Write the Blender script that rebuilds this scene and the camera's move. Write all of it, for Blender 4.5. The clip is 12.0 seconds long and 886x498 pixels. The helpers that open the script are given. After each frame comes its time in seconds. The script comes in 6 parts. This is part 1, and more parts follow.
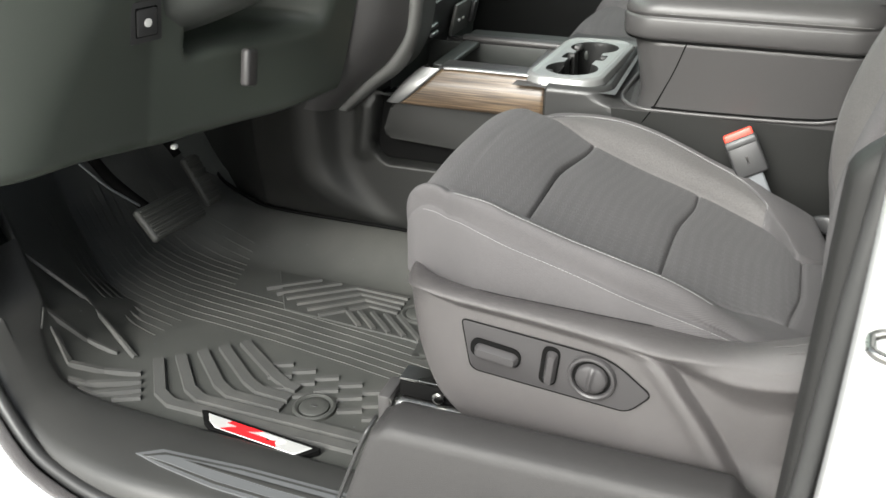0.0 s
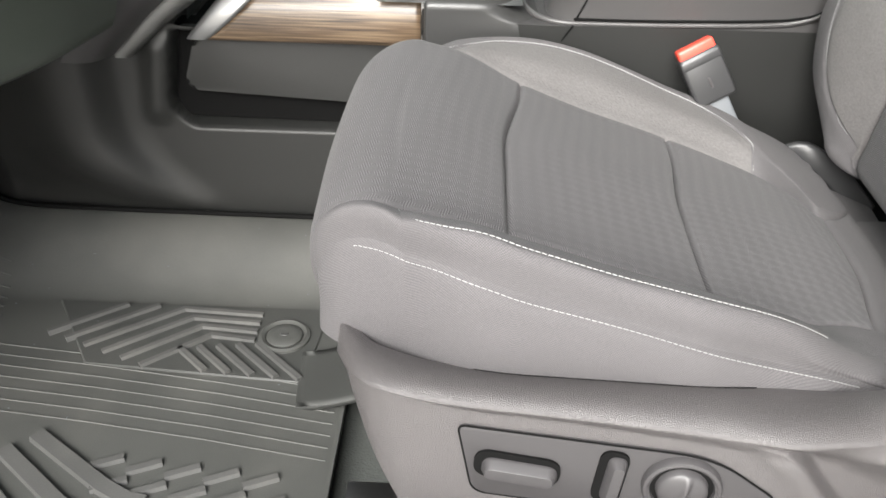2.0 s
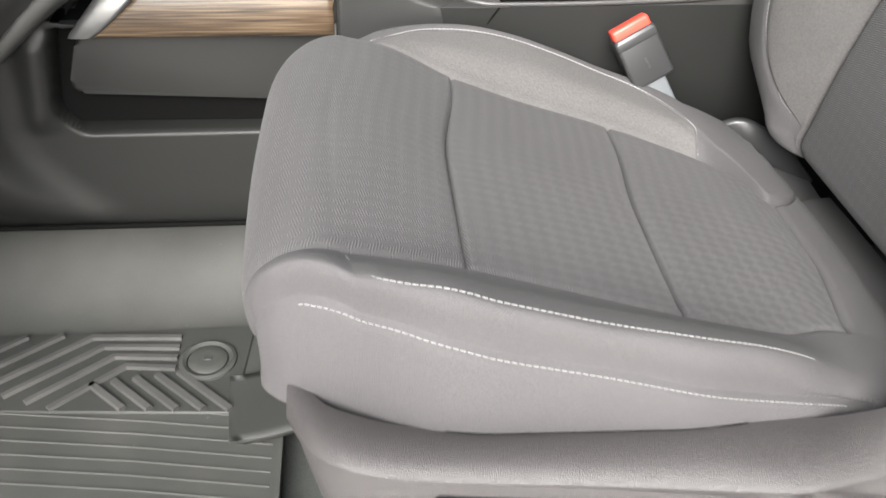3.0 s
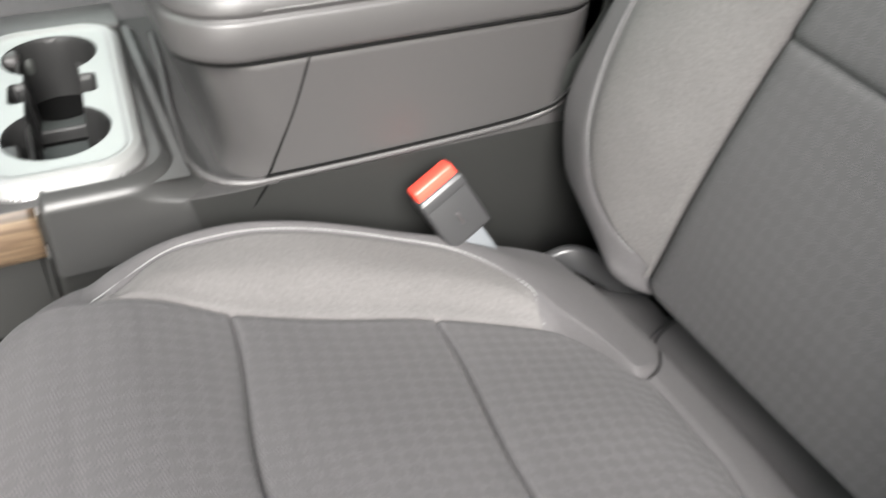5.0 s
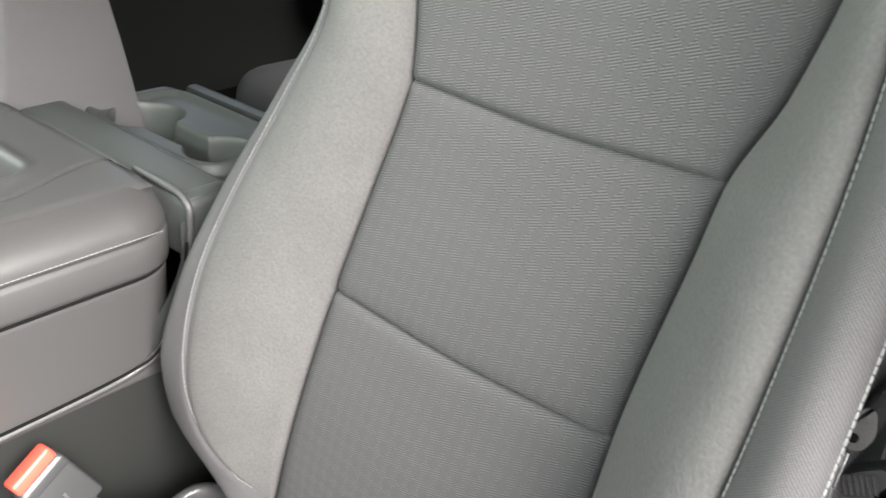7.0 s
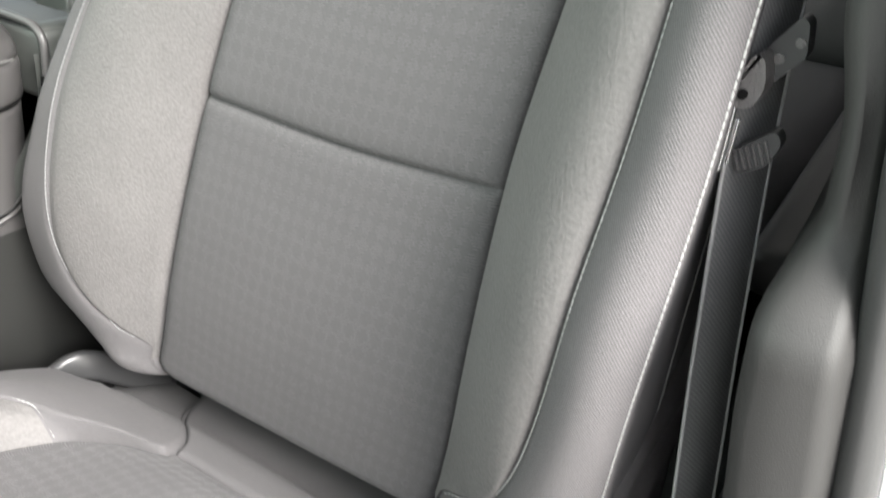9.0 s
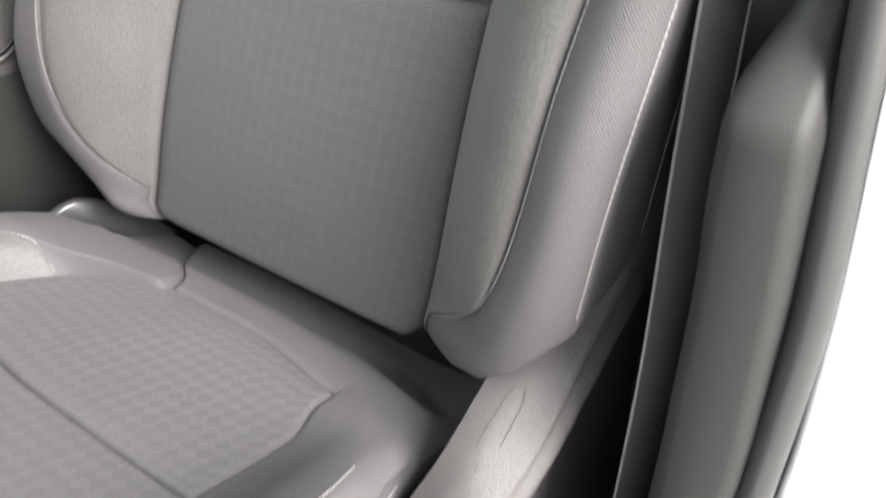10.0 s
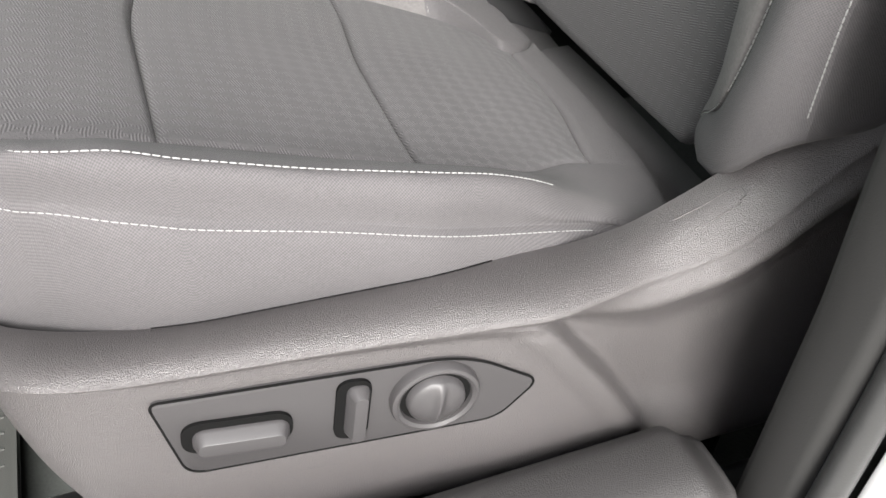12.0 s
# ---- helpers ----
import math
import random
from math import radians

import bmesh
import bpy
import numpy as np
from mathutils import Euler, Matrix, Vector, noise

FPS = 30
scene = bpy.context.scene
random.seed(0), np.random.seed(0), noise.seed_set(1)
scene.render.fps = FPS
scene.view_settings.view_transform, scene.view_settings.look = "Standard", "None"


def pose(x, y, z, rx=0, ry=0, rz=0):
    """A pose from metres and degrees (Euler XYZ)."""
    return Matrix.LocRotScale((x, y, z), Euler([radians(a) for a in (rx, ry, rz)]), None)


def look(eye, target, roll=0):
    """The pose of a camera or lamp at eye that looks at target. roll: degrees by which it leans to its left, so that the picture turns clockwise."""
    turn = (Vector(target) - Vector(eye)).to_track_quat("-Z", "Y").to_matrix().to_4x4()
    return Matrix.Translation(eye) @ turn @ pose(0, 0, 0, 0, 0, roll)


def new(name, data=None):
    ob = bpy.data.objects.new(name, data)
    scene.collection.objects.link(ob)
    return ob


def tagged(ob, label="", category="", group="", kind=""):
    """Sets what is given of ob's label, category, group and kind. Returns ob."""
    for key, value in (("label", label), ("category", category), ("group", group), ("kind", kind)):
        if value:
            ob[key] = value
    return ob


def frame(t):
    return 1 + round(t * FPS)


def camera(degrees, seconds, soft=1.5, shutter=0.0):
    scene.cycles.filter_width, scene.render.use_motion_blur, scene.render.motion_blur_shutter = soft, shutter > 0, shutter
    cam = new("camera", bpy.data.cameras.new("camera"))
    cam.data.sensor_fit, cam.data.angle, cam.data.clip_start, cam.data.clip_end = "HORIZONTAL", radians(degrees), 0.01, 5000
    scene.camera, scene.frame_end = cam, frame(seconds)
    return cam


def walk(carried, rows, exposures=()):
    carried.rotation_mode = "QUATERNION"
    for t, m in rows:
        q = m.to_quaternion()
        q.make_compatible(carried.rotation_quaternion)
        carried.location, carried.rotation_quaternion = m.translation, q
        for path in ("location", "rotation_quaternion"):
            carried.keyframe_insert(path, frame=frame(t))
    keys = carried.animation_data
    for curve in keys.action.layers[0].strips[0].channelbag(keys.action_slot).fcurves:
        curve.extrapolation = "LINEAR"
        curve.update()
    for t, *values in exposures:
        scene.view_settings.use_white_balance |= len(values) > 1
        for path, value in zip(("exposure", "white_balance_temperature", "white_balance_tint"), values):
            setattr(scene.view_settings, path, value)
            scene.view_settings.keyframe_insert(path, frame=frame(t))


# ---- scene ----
cam = camera(53.7, 12.0, shutter=0.4)
METRES, EYE, TILT, LEAN, TURN = 1.4, 0.73, -27.0, 0.0, 20.0
EXPOSURES = [(0.0, 0.85, 6500, 6), (1.0, 1.05, 6500, 8), (2.5, 1.2, 6500, 9), (4.5, 1.25, 6500, 10), (5.5, 1.6, 6500, 9), (6.5, 1.75, 6500, 9), (9.1, 1.92, 6500, 9), (9.6, 1.73, 6500, 10), (10.3, 1.55, 6500, 10), (11.2, 1.25, 6500, 10), (12.0, 1.2, 6500, 10)]
ROWS = [
    (0.0, 0.0, 0.0, 0.0, 0.0, 0.0, 0.0),
    (0.5, -0.0428, 0.0767, 0.0228, -3.69, -1.75, 1.66),
    (1.0, -0.0499, 0.1923, 0.0449, -8.11, -3.1, 3.55),
    (1.5, -0.0649, 0.2565, 0.064, -12.55, -5.02, 5.34),
    (2.0, -0.0824, 0.2825, 0.08, -16.44, -8.03, 7.0),
    (2.5, -0.0944, 0.3034, 0.0961, -20.97, -11.1, 8.85),
    (4.5, -0.0274, 0.478, 0.1904, -32.63, -15.29, 13.66),
    (5.0, -0.0044, 0.4795, 0.2257, -42.15, -18.14, 17.12),
    (5.5, 0.0139, 0.461, 0.2633, -50.65, -20.47, 19.36),
    (6.0, 0.0214, 0.4421, 0.2804, -57.23, -18.89, 19.94),
    (6.5, 0.0222, 0.4257, 0.2835, -62.53, -16.92, 20.75),
    (8.5, 0.0028, 0.4306, 0.21, -74.24, -19.35, 22.95),
    (9.0, -0.002, 0.4412, 0.1859, -75.06, -21.68, 22.42),
    (9.5, -0.0086, 0.4412, 0.1705, -75.21, -25.52, 22.28),
    (10.0, -0.0225, 0.4411, 0.1529, -74.49, -27.32, 22.16),
    (10.5, -0.0538, 0.4087, 0.1008, -59.84, -21.46, 19.01),
    (11.0, -0.0676, 0.3657, 0.0752, -47.07, -19.06, 16.96),
    (11.5, -0.0577, 0.3546, 0.0694, -41.34, -19.69, 16.03),
    (12.0, -0.0417, 0.3576, 0.0691, -38.72, -20.24, 14.93),
]
walk(cam, [(t, pose(0, 0, EYE, TILT, LEAN, TURN) @ pose(METRES * x, METRES * y, METRES * z, 90 + pitch, roll, yaw)) for t, x, y, z, yaw, pitch, roll in ROWS], EXPOSURES)

# ---- world, sun, exposure ----
world = bpy.data.worlds.new("world")
scene.world = world
world.use_nodes = True
_n = world.node_tree
sky = _n.nodes.new("ShaderNodeTexSky")
sky.sky_type, sky.sun_disc = "NISHITA", False
sky.sun_elevation, sky.sun_rotation = radians(36), radians(194)
sky.air_density, sky.dust_density = 1.0, 4.0
_bg = _n.nodes["Background"]
_bg.inputs["Strength"].default_value = 0.15
_hazy = _n.nodes.new("ShaderNodeHueSaturation")
_hazy.inputs["Saturation"].default_value = 0.45
_n.links.new(sky.outputs[0], _hazy.inputs["Color"])
_n.links.new(_hazy.outputs[0], _bg.inputs["Color"])

sun = new("sun", bpy.data.lights.new("sun", "SUN"))
sun.data.energy, sun.data.angle, sun.data.color = 4.6, radians(36), (0.99, 0.978, 0.96)
sun.matrix_world = look((-0.75, -2.0, 2.75), (0, 1.0, 0.3))
scene.view_settings.exposure = 0.0
# daylight that comes in through the green-tinted windscreen and the far door's window
for name, place, aim, wide, high, power, tint in (("windscreen_daylight", (-1.05, 1.45, 1.06), (0.25, 1.35, 0.35), 1.35, 0.42, 10.5, (0.84, 1.0, 0.86)), ("far_window_daylight", (-0.15, 2.33, 0.98), (0.0, 1.2, 0.3), 0.7, 0.34, 1.2, (0.86, 1.0, 0.88))):
    lamp = new(name, bpy.data.lights.new(name, "AREA"))
    lamp.data.shape, lamp.data.size, lamp.data.size_y, lamp.data.energy, lamp.data.color = "RECTANGLE", wide, high, power, tint
    lamp.matrix_world = look(place, aim)


# ---- materials ----
def material(name, color, rough=0.5, metal=0.0, grain=(600, 0.15), blotch=(9, 0.12), weave=None, hatch=None, spec=0.5, wear=0.0, wood=False, coat=0.0, sheen=0.0, pebble=0.0):
    """grain: scale and strength of the fine relief; blotch: scale and amount of the broad tone change; weave: thread pitch in metres."""
    m = bpy.data.materials.new(name)
    m.use_nodes = True
    nt = m.node_tree
    N, L = nt.nodes, nt.links
    b = N["Principled BSDF"]
    b.inputs["Metallic"].default_value = metal
    b.inputs["Specular IOR Level"].default_value = spec
    b.inputs["Coat Weight"].default_value = coat
    b.inputs["Coat Roughness"].default_value = 0.08
    b.inputs["Sheen Weight"].default_value, b.inputs["Sheen Roughness"].default_value = sheen, 0.45

    def node(kind, **props):
        n = N.new("ShaderNode" + kind)
        for k, v in props.items():
            if k == "operation":
                n.operation = v
            elif k == "data_type":
                n.data_type = v
        return n

    def calc(op, a, c=0.0):
        n = node("Math", operation=op)
        for i, v in ((0, a), (1, c)):
            if isinstance(v, (int, float)):
                n.inputs[i].default_value = v
            else:
                L.new(v, n.inputs[i])
        return n.outputs[0]

    tc = node("TexCoord")
    place = tc.outputs["Object"]
    big = node("TexNoise")
    big.inputs["Scale"].default_value, big.inputs["Detail"].default_value = blotch[0], 5
    L.new(place, big.inputs["Vector"])
    fine = node("TexNoise")
    fine.inputs["Scale"].default_value, fine.inputs["Detail"].default_value = grain[0], 3
    L.new(place, fine.inputs["Vector"])
    tone = calc("ADD", calc("MULTIPLY", calc("SUBTRACT", big.outputs[0], 0.5), 2 * blotch[1]), 1.0)
    tone = calc("MULTIPLY", tone, calc("ADD", calc("MULTIPLY", calc("SUBTRACT", fine.outputs[0], 0.5), min(0.5, grain[1])), 1.0))
    height, high = fine.outputs[0], 0.0006
    if pebble:
        cells = node("TexVoronoi")
        cells.inputs["Scale"].default_value = pebble
        L.new(place, cells.inputs["Vector"])
        height, high = calc("ADD", calc("MULTIPLY", cells.outputs["Distance"], -0.9), calc("MULTIPLY", fine.outputs[0], 0.4)), 0.0006
        tone = calc("MULTIPLY", tone, calc("SUBTRACT", 1.10, calc("MULTIPLY", cells.outputs["Distance"], 0.22)))
    if weave or hatch:
        sep = node("SeparateXYZ")
        L.new(tc.outputs["UV"], sep.inputs[0])
        u, v = sep.outputs[0], sep.outputs[1]
    if weave:
        k = 2 * math.pi / weave
        a = calc("MULTIPLY", calc("SINE", calc("MULTIPLY", u, k)), calc("SINE", calc("MULTIPLY", v, k)))
        height = calc("ADD", calc("MULTIPLY", a, 0.18), fine.outputs[0])
        tone = calc("MULTIPLY", tone, calc("ADD", calc("MULTIPLY", a, 0.28), 1.0))
    if hatch:
        cell, pitch = hatch
        p, q = calc("MULTIPLY", calc("ADD", u, calc("MULTIPLY", v, 1.25)), 1 / cell), calc("MULTIPLY", calc("SUBTRACT", u, calc("MULTIPLY", v, 1.25)), 1 / cell)
        odd = calc("GREATER_THAN", calc("FRACT", calc("MULTIPLY", calc("ADD", calc("FLOOR", p), calc("FLOOR", q)), 0.5)), 0.25)
        k = 2 * math.pi / pitch
        s1 = calc("SINE", calc("MULTIPLY", calc("ADD", u, calc("MULTIPLY", v, 0.35)), k))
        s = calc("MULTIPLY", s1, odd)
        patch = node("TexNoise")
        patch.inputs["Scale"].default_value = 14
        L.new(place, patch.inputs["Vector"])
        s = calc("MULTIPLY", s, calc("ADD", calc("MULTIPLY", patch.outputs[0], 0.8), 0.4))
        height = calc("ADD", calc("MULTIPLY", s, 0.5), fine.outputs[0])
        tone = calc("MULTIPLY", tone, calc("ADD", calc("MULTIPLY", s, 0.60), calc("ADD", 0.96, calc("MULTIPLY", odd, 0.07))))
    col = node("Mix", data_type="RGBA")
    col.blend_type = "MULTIPLY"
    col.inputs[0].default_value = 1.0
    col.inputs[6].default_value = (*color, 1)
    L.new(tone, col.inputs[7])
    out = col.outputs[2]
    if wood:
        mp = node("Mapping")
        mp.inputs["Scale"].default_value = (5, 95, 210)
        L.new(place, mp.inputs["Vector"])
        w = node("TexNoise")
        w.inputs["Scale"].default_value, w.inputs["Detail"].default_value, w.inputs["Distortion"].default_value = 1.9, 8, 0.3
        L.new(mp.outputs[0], w.inputs["Vector"])
        ramp = node("ValToRGB")
        e = ramp.color_ramp.elements
        e[0].position, e[0].color = 0.36, (0.030, 0.020, 0.013, 1)
        e[1].position, e[1].color = 0.66, (0.165, 0.118, 0.072, 1)
        e.new(0.5).color = (0.085, 0.056, 0.034, 1)
        L.new(w.outputs[0], ramp.inputs[0])
        out = ramp.outputs[0]
    if wear:
        dust = node("TexNoise")
        dust.inputs["Scale"].default_value, dust.inputs["Detail"].default_value = 5, 9
        L.new(place, dust.inputs["Vector"])
        mr = node("MapRange")
        mr.inputs[1].default_value, mr.inputs[2].default_value, mr.inputs[4].default_value = 0.48, 0.75, wear
        L.new(dust.outputs[0], mr.inputs[0])
        mx = node("Mix", data_type="RGBA")
        L.new(mr.outputs[0], mx.inputs[0])
        L.new(out, mx.inputs[6])
        mx.inputs[7].default_value = (0.22, 0.21, 0.19, 1)
        out = mx.outputs[2]
    L.new(out, b.inputs["Base Color"])
    rr = calc("ADD", calc("MULTIPLY", calc("SUBTRACT", big.outputs[0], 0.5), 0.16), rough)
    L.new(rr, b.inputs["Roughness"])
    bump = node("Bump")
    bump.inputs["Strength"].default_value = grain[1]
    bump.inputs["Distance"].default_value = high
    L.new(height, bump.inputs["Height"])
    L.new(bump.outputs[0], b.inputs["Normal"])
    return m


FABRIC = material("woven_bolster_fabric", (0.081, 0.077, 0.079), 0.85, weave=0.0018, grain=(900, 0.7), blotch=(14, 0.08), spec=0.25, sheen=0.03)
INSERT = material("patterned_insert_fabric", (0.074, 0.071, 0.073), 0.85, hatch=(0.0135, 0.0019), grain=(850, 0.55), blotch=(10, 0.08), spec=0.22, sheen=0.06)
SUEDE = material("melange_panel_fabric", (0.103, 0.098, 0.097), 0.9, grain=(430, 1.0), blotch=(24, 0.14), spec=0.2, sheen=0.05)
THREAD = material("stitching_thread", (0.24, 0.24, 0.236), 0.7, grain=(2000, 0.2))
THREAD_DARK = material("dark_thread", (0.16, 0.16, 0.16), 0.8, grain=(2000, 0.2))
PLASTIC = material("grained_dark_plastic", (0.074, 0.069, 0.069), 0.33, grain=(1600, 0.75), blotch=(5, 0.10), spec=0.68, pebble=1600)
SWITCH = material("smooth_switch_plastic", (0.040, 0.038, 0.039), 0.44, grain=(1500, 0.12), blotch=(8, 0.06), spec=0.45)
PLASTIC_SOFT = material("soft_dark_plastic", (0.046, 0.049, 0.046), 0.46, grain=(1400, 0.2), blotch=(5, 0.08))
# base colour lifted and greened in place of haze over the dash
DASH = material("hazed_dashboard_plastic", (0.056, 0.064, 0.055), 0.34, grain=(1400, 0.2), blotch=(4, 0.1))
PLASTIC_SMOOTH = material("smooth_dark_plastic", (0.034, 0.034, 0.035), 0.33, grain=(1500, 0.08), blotch=(6, 0.06))
VINYL = material("grey_vinyl", (0.052, 0.050, 0.050), 0.38, grain=(1300, 0.3), blotch=(6, 0.07))
# near black without gloss: dark parts, gaps, and sheets standing in for shade
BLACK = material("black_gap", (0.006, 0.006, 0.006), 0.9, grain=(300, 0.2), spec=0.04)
CARPET = material("black_carpet", (0.062, 0.066, 0.062), 0.95, grain=(380, 1.0), blotch=(12, 0.25), spec=0.1)
RUBBER = material("black_rubber_mat", (0.043, 0.044, 0.041), 0.55, grain=(700, 0.35), blotch=(7, 0.2), wear=0.17)
TRIM = material("pillar_trim_plastic", (0.017, 0.0167, 0.0162), 0.62, grain=(1300, 0.3), blotch=(5, 0.1), spec=0.38)
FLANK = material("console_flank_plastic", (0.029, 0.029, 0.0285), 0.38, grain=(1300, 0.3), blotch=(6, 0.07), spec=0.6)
CUP = material("dark_cup_plastic", (0.016, 0.016, 0.016), 0.45, grain=(1300, 0.2), spec=0.3)
COVER = material("matt_cover_plastic", (0.036, 0.0345, 0.0345), 0.50, grain=(1400, 0.5), blotch=(6, 0.1), spec=0.4, pebble=1200)
SATIN_DARK = material("satin_corner_trim", (0.26, 0.26, 0.26), 0.36, metal=0.8, grain=(1500, 0.08), blotch=(6, 0.05))
LEDGE = material("console_ledge_plastic", (0.036, 0.035, 0.035), 0.62, grain=(1300, 0.3), blotch=(6, 0.07), spec=0.2)
# wall trim coloured near black for the shade deep in the cabin
DEEP_SHADE = material("near_black_cabin_shade", (0.011, 0.0115, 0.011), 0.7, grain=(700, 0.3), blotch=(5, 0.2), spec=0.2)
# dark print coloured pale, as strong light would wash it out
PRINT = material("washed_out_print", (0.46, 0.46, 0.46), 0.5, grain=(900, 0.05))
# mat rubber with a darker base colour for shade between the ribs
RUBBER_SHADED = material("shaded_black_rubber", (0.030, 0.031, 0.029), 0.6, grain=(700, 0.35), blotch=(9, 0.25), wear=0.08)
# the flank plastic again, its colour darkened for the shade low down
FLANK_SHADED = material("shaded_flank_plastic", (0.015, 0.0153, 0.0145), 0.5, grain=(1300, 0.3), blotch=(6, 0.09), spec=0.5)
SILL = material("black_sill_plastic", (0.034, 0.034, 0.033), 0.45, grain=(900, 0.35), blotch=(6, 0.12), wear=0.06)
RUBBER_RIB = material("dusty_rubber_rib", (0.054, 0.054, 0.052), 0.6, grain=(700, 0.35), blotch=(9, 0.25), wear=0.3)
RUBBER_SEAL = material("black_rubber_seal", (0.03, 0.03, 0.03), 0.42, grain=(900, 0.2))
SATIN_LIGHT = material("satin_grey_plate", (0.34, 0.345, 0.34), 0.42, metal=0.55, grain=(1500, 0.08), blotch=(6, 0.05))
SATIN = material("satin_silver_trim", (0.42, 0.42, 0.42), 0.40, metal=0.85, grain=(1500, 0.08), blotch=(6, 0.05))
METAL = material("bare_steel", (0.30, 0.30, 0.29), 0.28, metal=1.0, grain=(300, 0.15), blotch=(20, 0.15))
CHROME = material("chrome", (0.7, 0.7, 0.7), 0.12, metal=1.0, grain=(300, 0.02), blotch=(6, 0.03))
WOOD = material("open_pore_wood_trim", (0.2, 0.15, 0.1), 0.38, wood=True, grain=(500, 0.2), coat=0.12)
RED = material("red_release_button", (0.75, 0.07, 0.045), 0.4, grain=(900, 0.06), blotch=(8, 0.04))
RED_ENAMEL = material("red_enamel", (0.6, 0.02, 0.025), 0.25, grain=(900, 0.05), blotch=(8, 0.04))
PAINT = material("white_car_paint", (0.8, 0.8, 0.8), 0.2, grain=(200, 0.02), blotch=(2, 0.02), coat=0.8)
WEBBING = material("belt_webbing", (0.13, 0.13, 0.13), 0.7, weave=0.003, grain=(900, 0.4))
PALE = material("pale_print", (0.7, 0.7, 0.68), 0.5, grain=(900, 0.05))
CONCRETE = material("concrete_floor", (0.42, 0.41, 0.39), 0.75, grain=(90, 0.4), blotch=(1.2, 0.18))
LINER = material("grey_headliner", (0.35, 0.35, 0.34), 0.95, grain=(500, 0.5), blotch=(4, 0.06))
GREY = material("grey_strap_sleeve", (0.10, 0.107, 0.115), 0.6, grain=(700, 0.25))
SILVER = material("bright_silver_enamel", (0.55, 0.55, 0.54), 0.35, metal=0.4, grain=(900, 0.08), blotch=(9, 0.1))
SATIN_GREY = material("satin_grey_bezel", (0.16, 0.16, 0.155), 0.4, metal=0.3, grain=(1200, 0.1), blotch=(6, 0.06))
SELVEDGE = material("belt_selvedge", (0.24, 0.24, 0.24), 0.6, grain=(1500, 0.3))
BRUSHED = material("brushed_scuff_metal", (0.15, 0.155, 0.16), 0.38, metal=0.35, grain=(900, 0.12), blotch=(9, 0.1))


# ---- building helpers ----
def tab(x, *knots):
    """A smooth curve through (x, y) knots, flat slopes at its turns."""
    xs = np.array([k[0] for k in knots], float)
    ys = np.array([k[1] for k in knots], float)
    x = np.clip(np.asarray(x, float), xs[0], xs[-1])
    d = np.diff(ys) / np.diff(xs)
    m = np.zeros(len(xs))
    m[0], m[-1] = d[0], d[-1]
    for i in range(1, len(xs) - 1):
        m[i] = 0 if d[i - 1] * d[i] <= 0 else 2 * d[i - 1] * d[i] / (d[i - 1] + d[i])
    i = np.clip(np.searchsorted(xs, x, side="right") - 1, 0, len(xs) - 2)
    h = xs[i + 1] - xs[i]
    t = (x - xs[i]) / h
    return (1 + 2 * t) * (1 - t) ** 2 * ys[i] + t * (1 - t) ** 2 * h * m[i] + t * t * (3 - 2 * t) * ys[i + 1] + t * t * (t - 1) * h * m[i + 1]


def step(a, b, x):
    t = np.clip((np.asarray(x, float) - a) / (b - a), 0, 1)
    return t * t * (3 - 2 * t)


def bell(x, c, w):
    return np.exp(-((np.asarray(x, float) - c) / w) ** 2)


def finish(me, mats, smooth=True):
    for m in mats if isinstance(mats, (list, tuple)) else [mats]:
        me.materials.append(m)
    if smooth:
        me.shade_smooth()
    return me


def link(name, me, parent=None, label=""):
    ob = new(name, me)
    if parent is not None:
        ob.parent = parent
    if label:
        ob["label"] = label
    return ob


def part(name, bm, mat, parent, label="", smooth=True):
    me = bpy.data.meshes.new(name)
    bmesh.ops.recalc_face_normals(bm, faces=bm.faces[:])
    bm.to_mesh(me)
    bm.free()
    finish(me, mat, smooth)
    if smooth:
        me.set_sharp_from_angle(angle=radians(40))
    return link(name, me, parent, label)


def thing(name, at, label, category, group="", kind=""):
    ob = new(name)
    ob.empty_display_size = 0.02
    ob.location = at
    return tagged(ob, label, category, group, kind)


def under(ob, parent):
    """Hang a mesh made in world places under a thing that stands elsewhere."""
    ob.parent = parent
    ob.matrix_parent_inverse = Matrix.Translation(-parent.location)
    return ob


def sheet_mesh(name, P, mats, uv=None, pick=None, wrap=False, smooth=True):
    """A mesh from an (n, m, 3) array of places; pick: the material of each face from its middle row and column."""
    n, m = P.shape[:2]
    cols = m if wrap else m - 1
    faces = [(i * m + j, (i + 1) * m + j, (i + 1) * m + (j + 1) % m, i * m + (j + 1) % m) for i in range(n - 1) for j in range(cols)]
    me = bpy.data.meshes.new(name)
    me.from_pydata(P.reshape(-1, 3).tolist(), [], faces)
    if uv is not None:
        lay = me.uv_layers.new(name="UVMap")
        flat = uv.reshape(-1, 2)
        idx = np.array(faces).ravel()
        lay.data.foreach_set("uv", flat[idx].astype(np.float32).ravel())
    finish(me, mats, smooth)
    return me


def sheet(name, P, mats, parent=None, label="", **more):
    ob = link(name, sheet_mesh(name, P, mats, **more), None, label)
    return under(ob, parent) if parent is not None else ob


def rounded(size, r=0.004, seg=3, at=(0, 0, 0), turn=None):
    """A box with rounded edges, as a bmesh."""
    bm = bmesh.new()
    bmesh.ops.create_cube(bm, size=1)
    bmesh.ops.scale(bm, vec=size, verts=bm.verts[:])
    bmesh.ops.bevel(bm, geom=bm.edges[:], offset=min(r, 0.49 * min(size)), segments=seg, profile=0.5, affect="EDGES")
    m = Matrix.Translation(at) @ (turn.to_4x4() if turn is not None else Matrix())
    bmesh.ops.transform(bm, matrix=m, verts=bm.verts[:])
    return bm


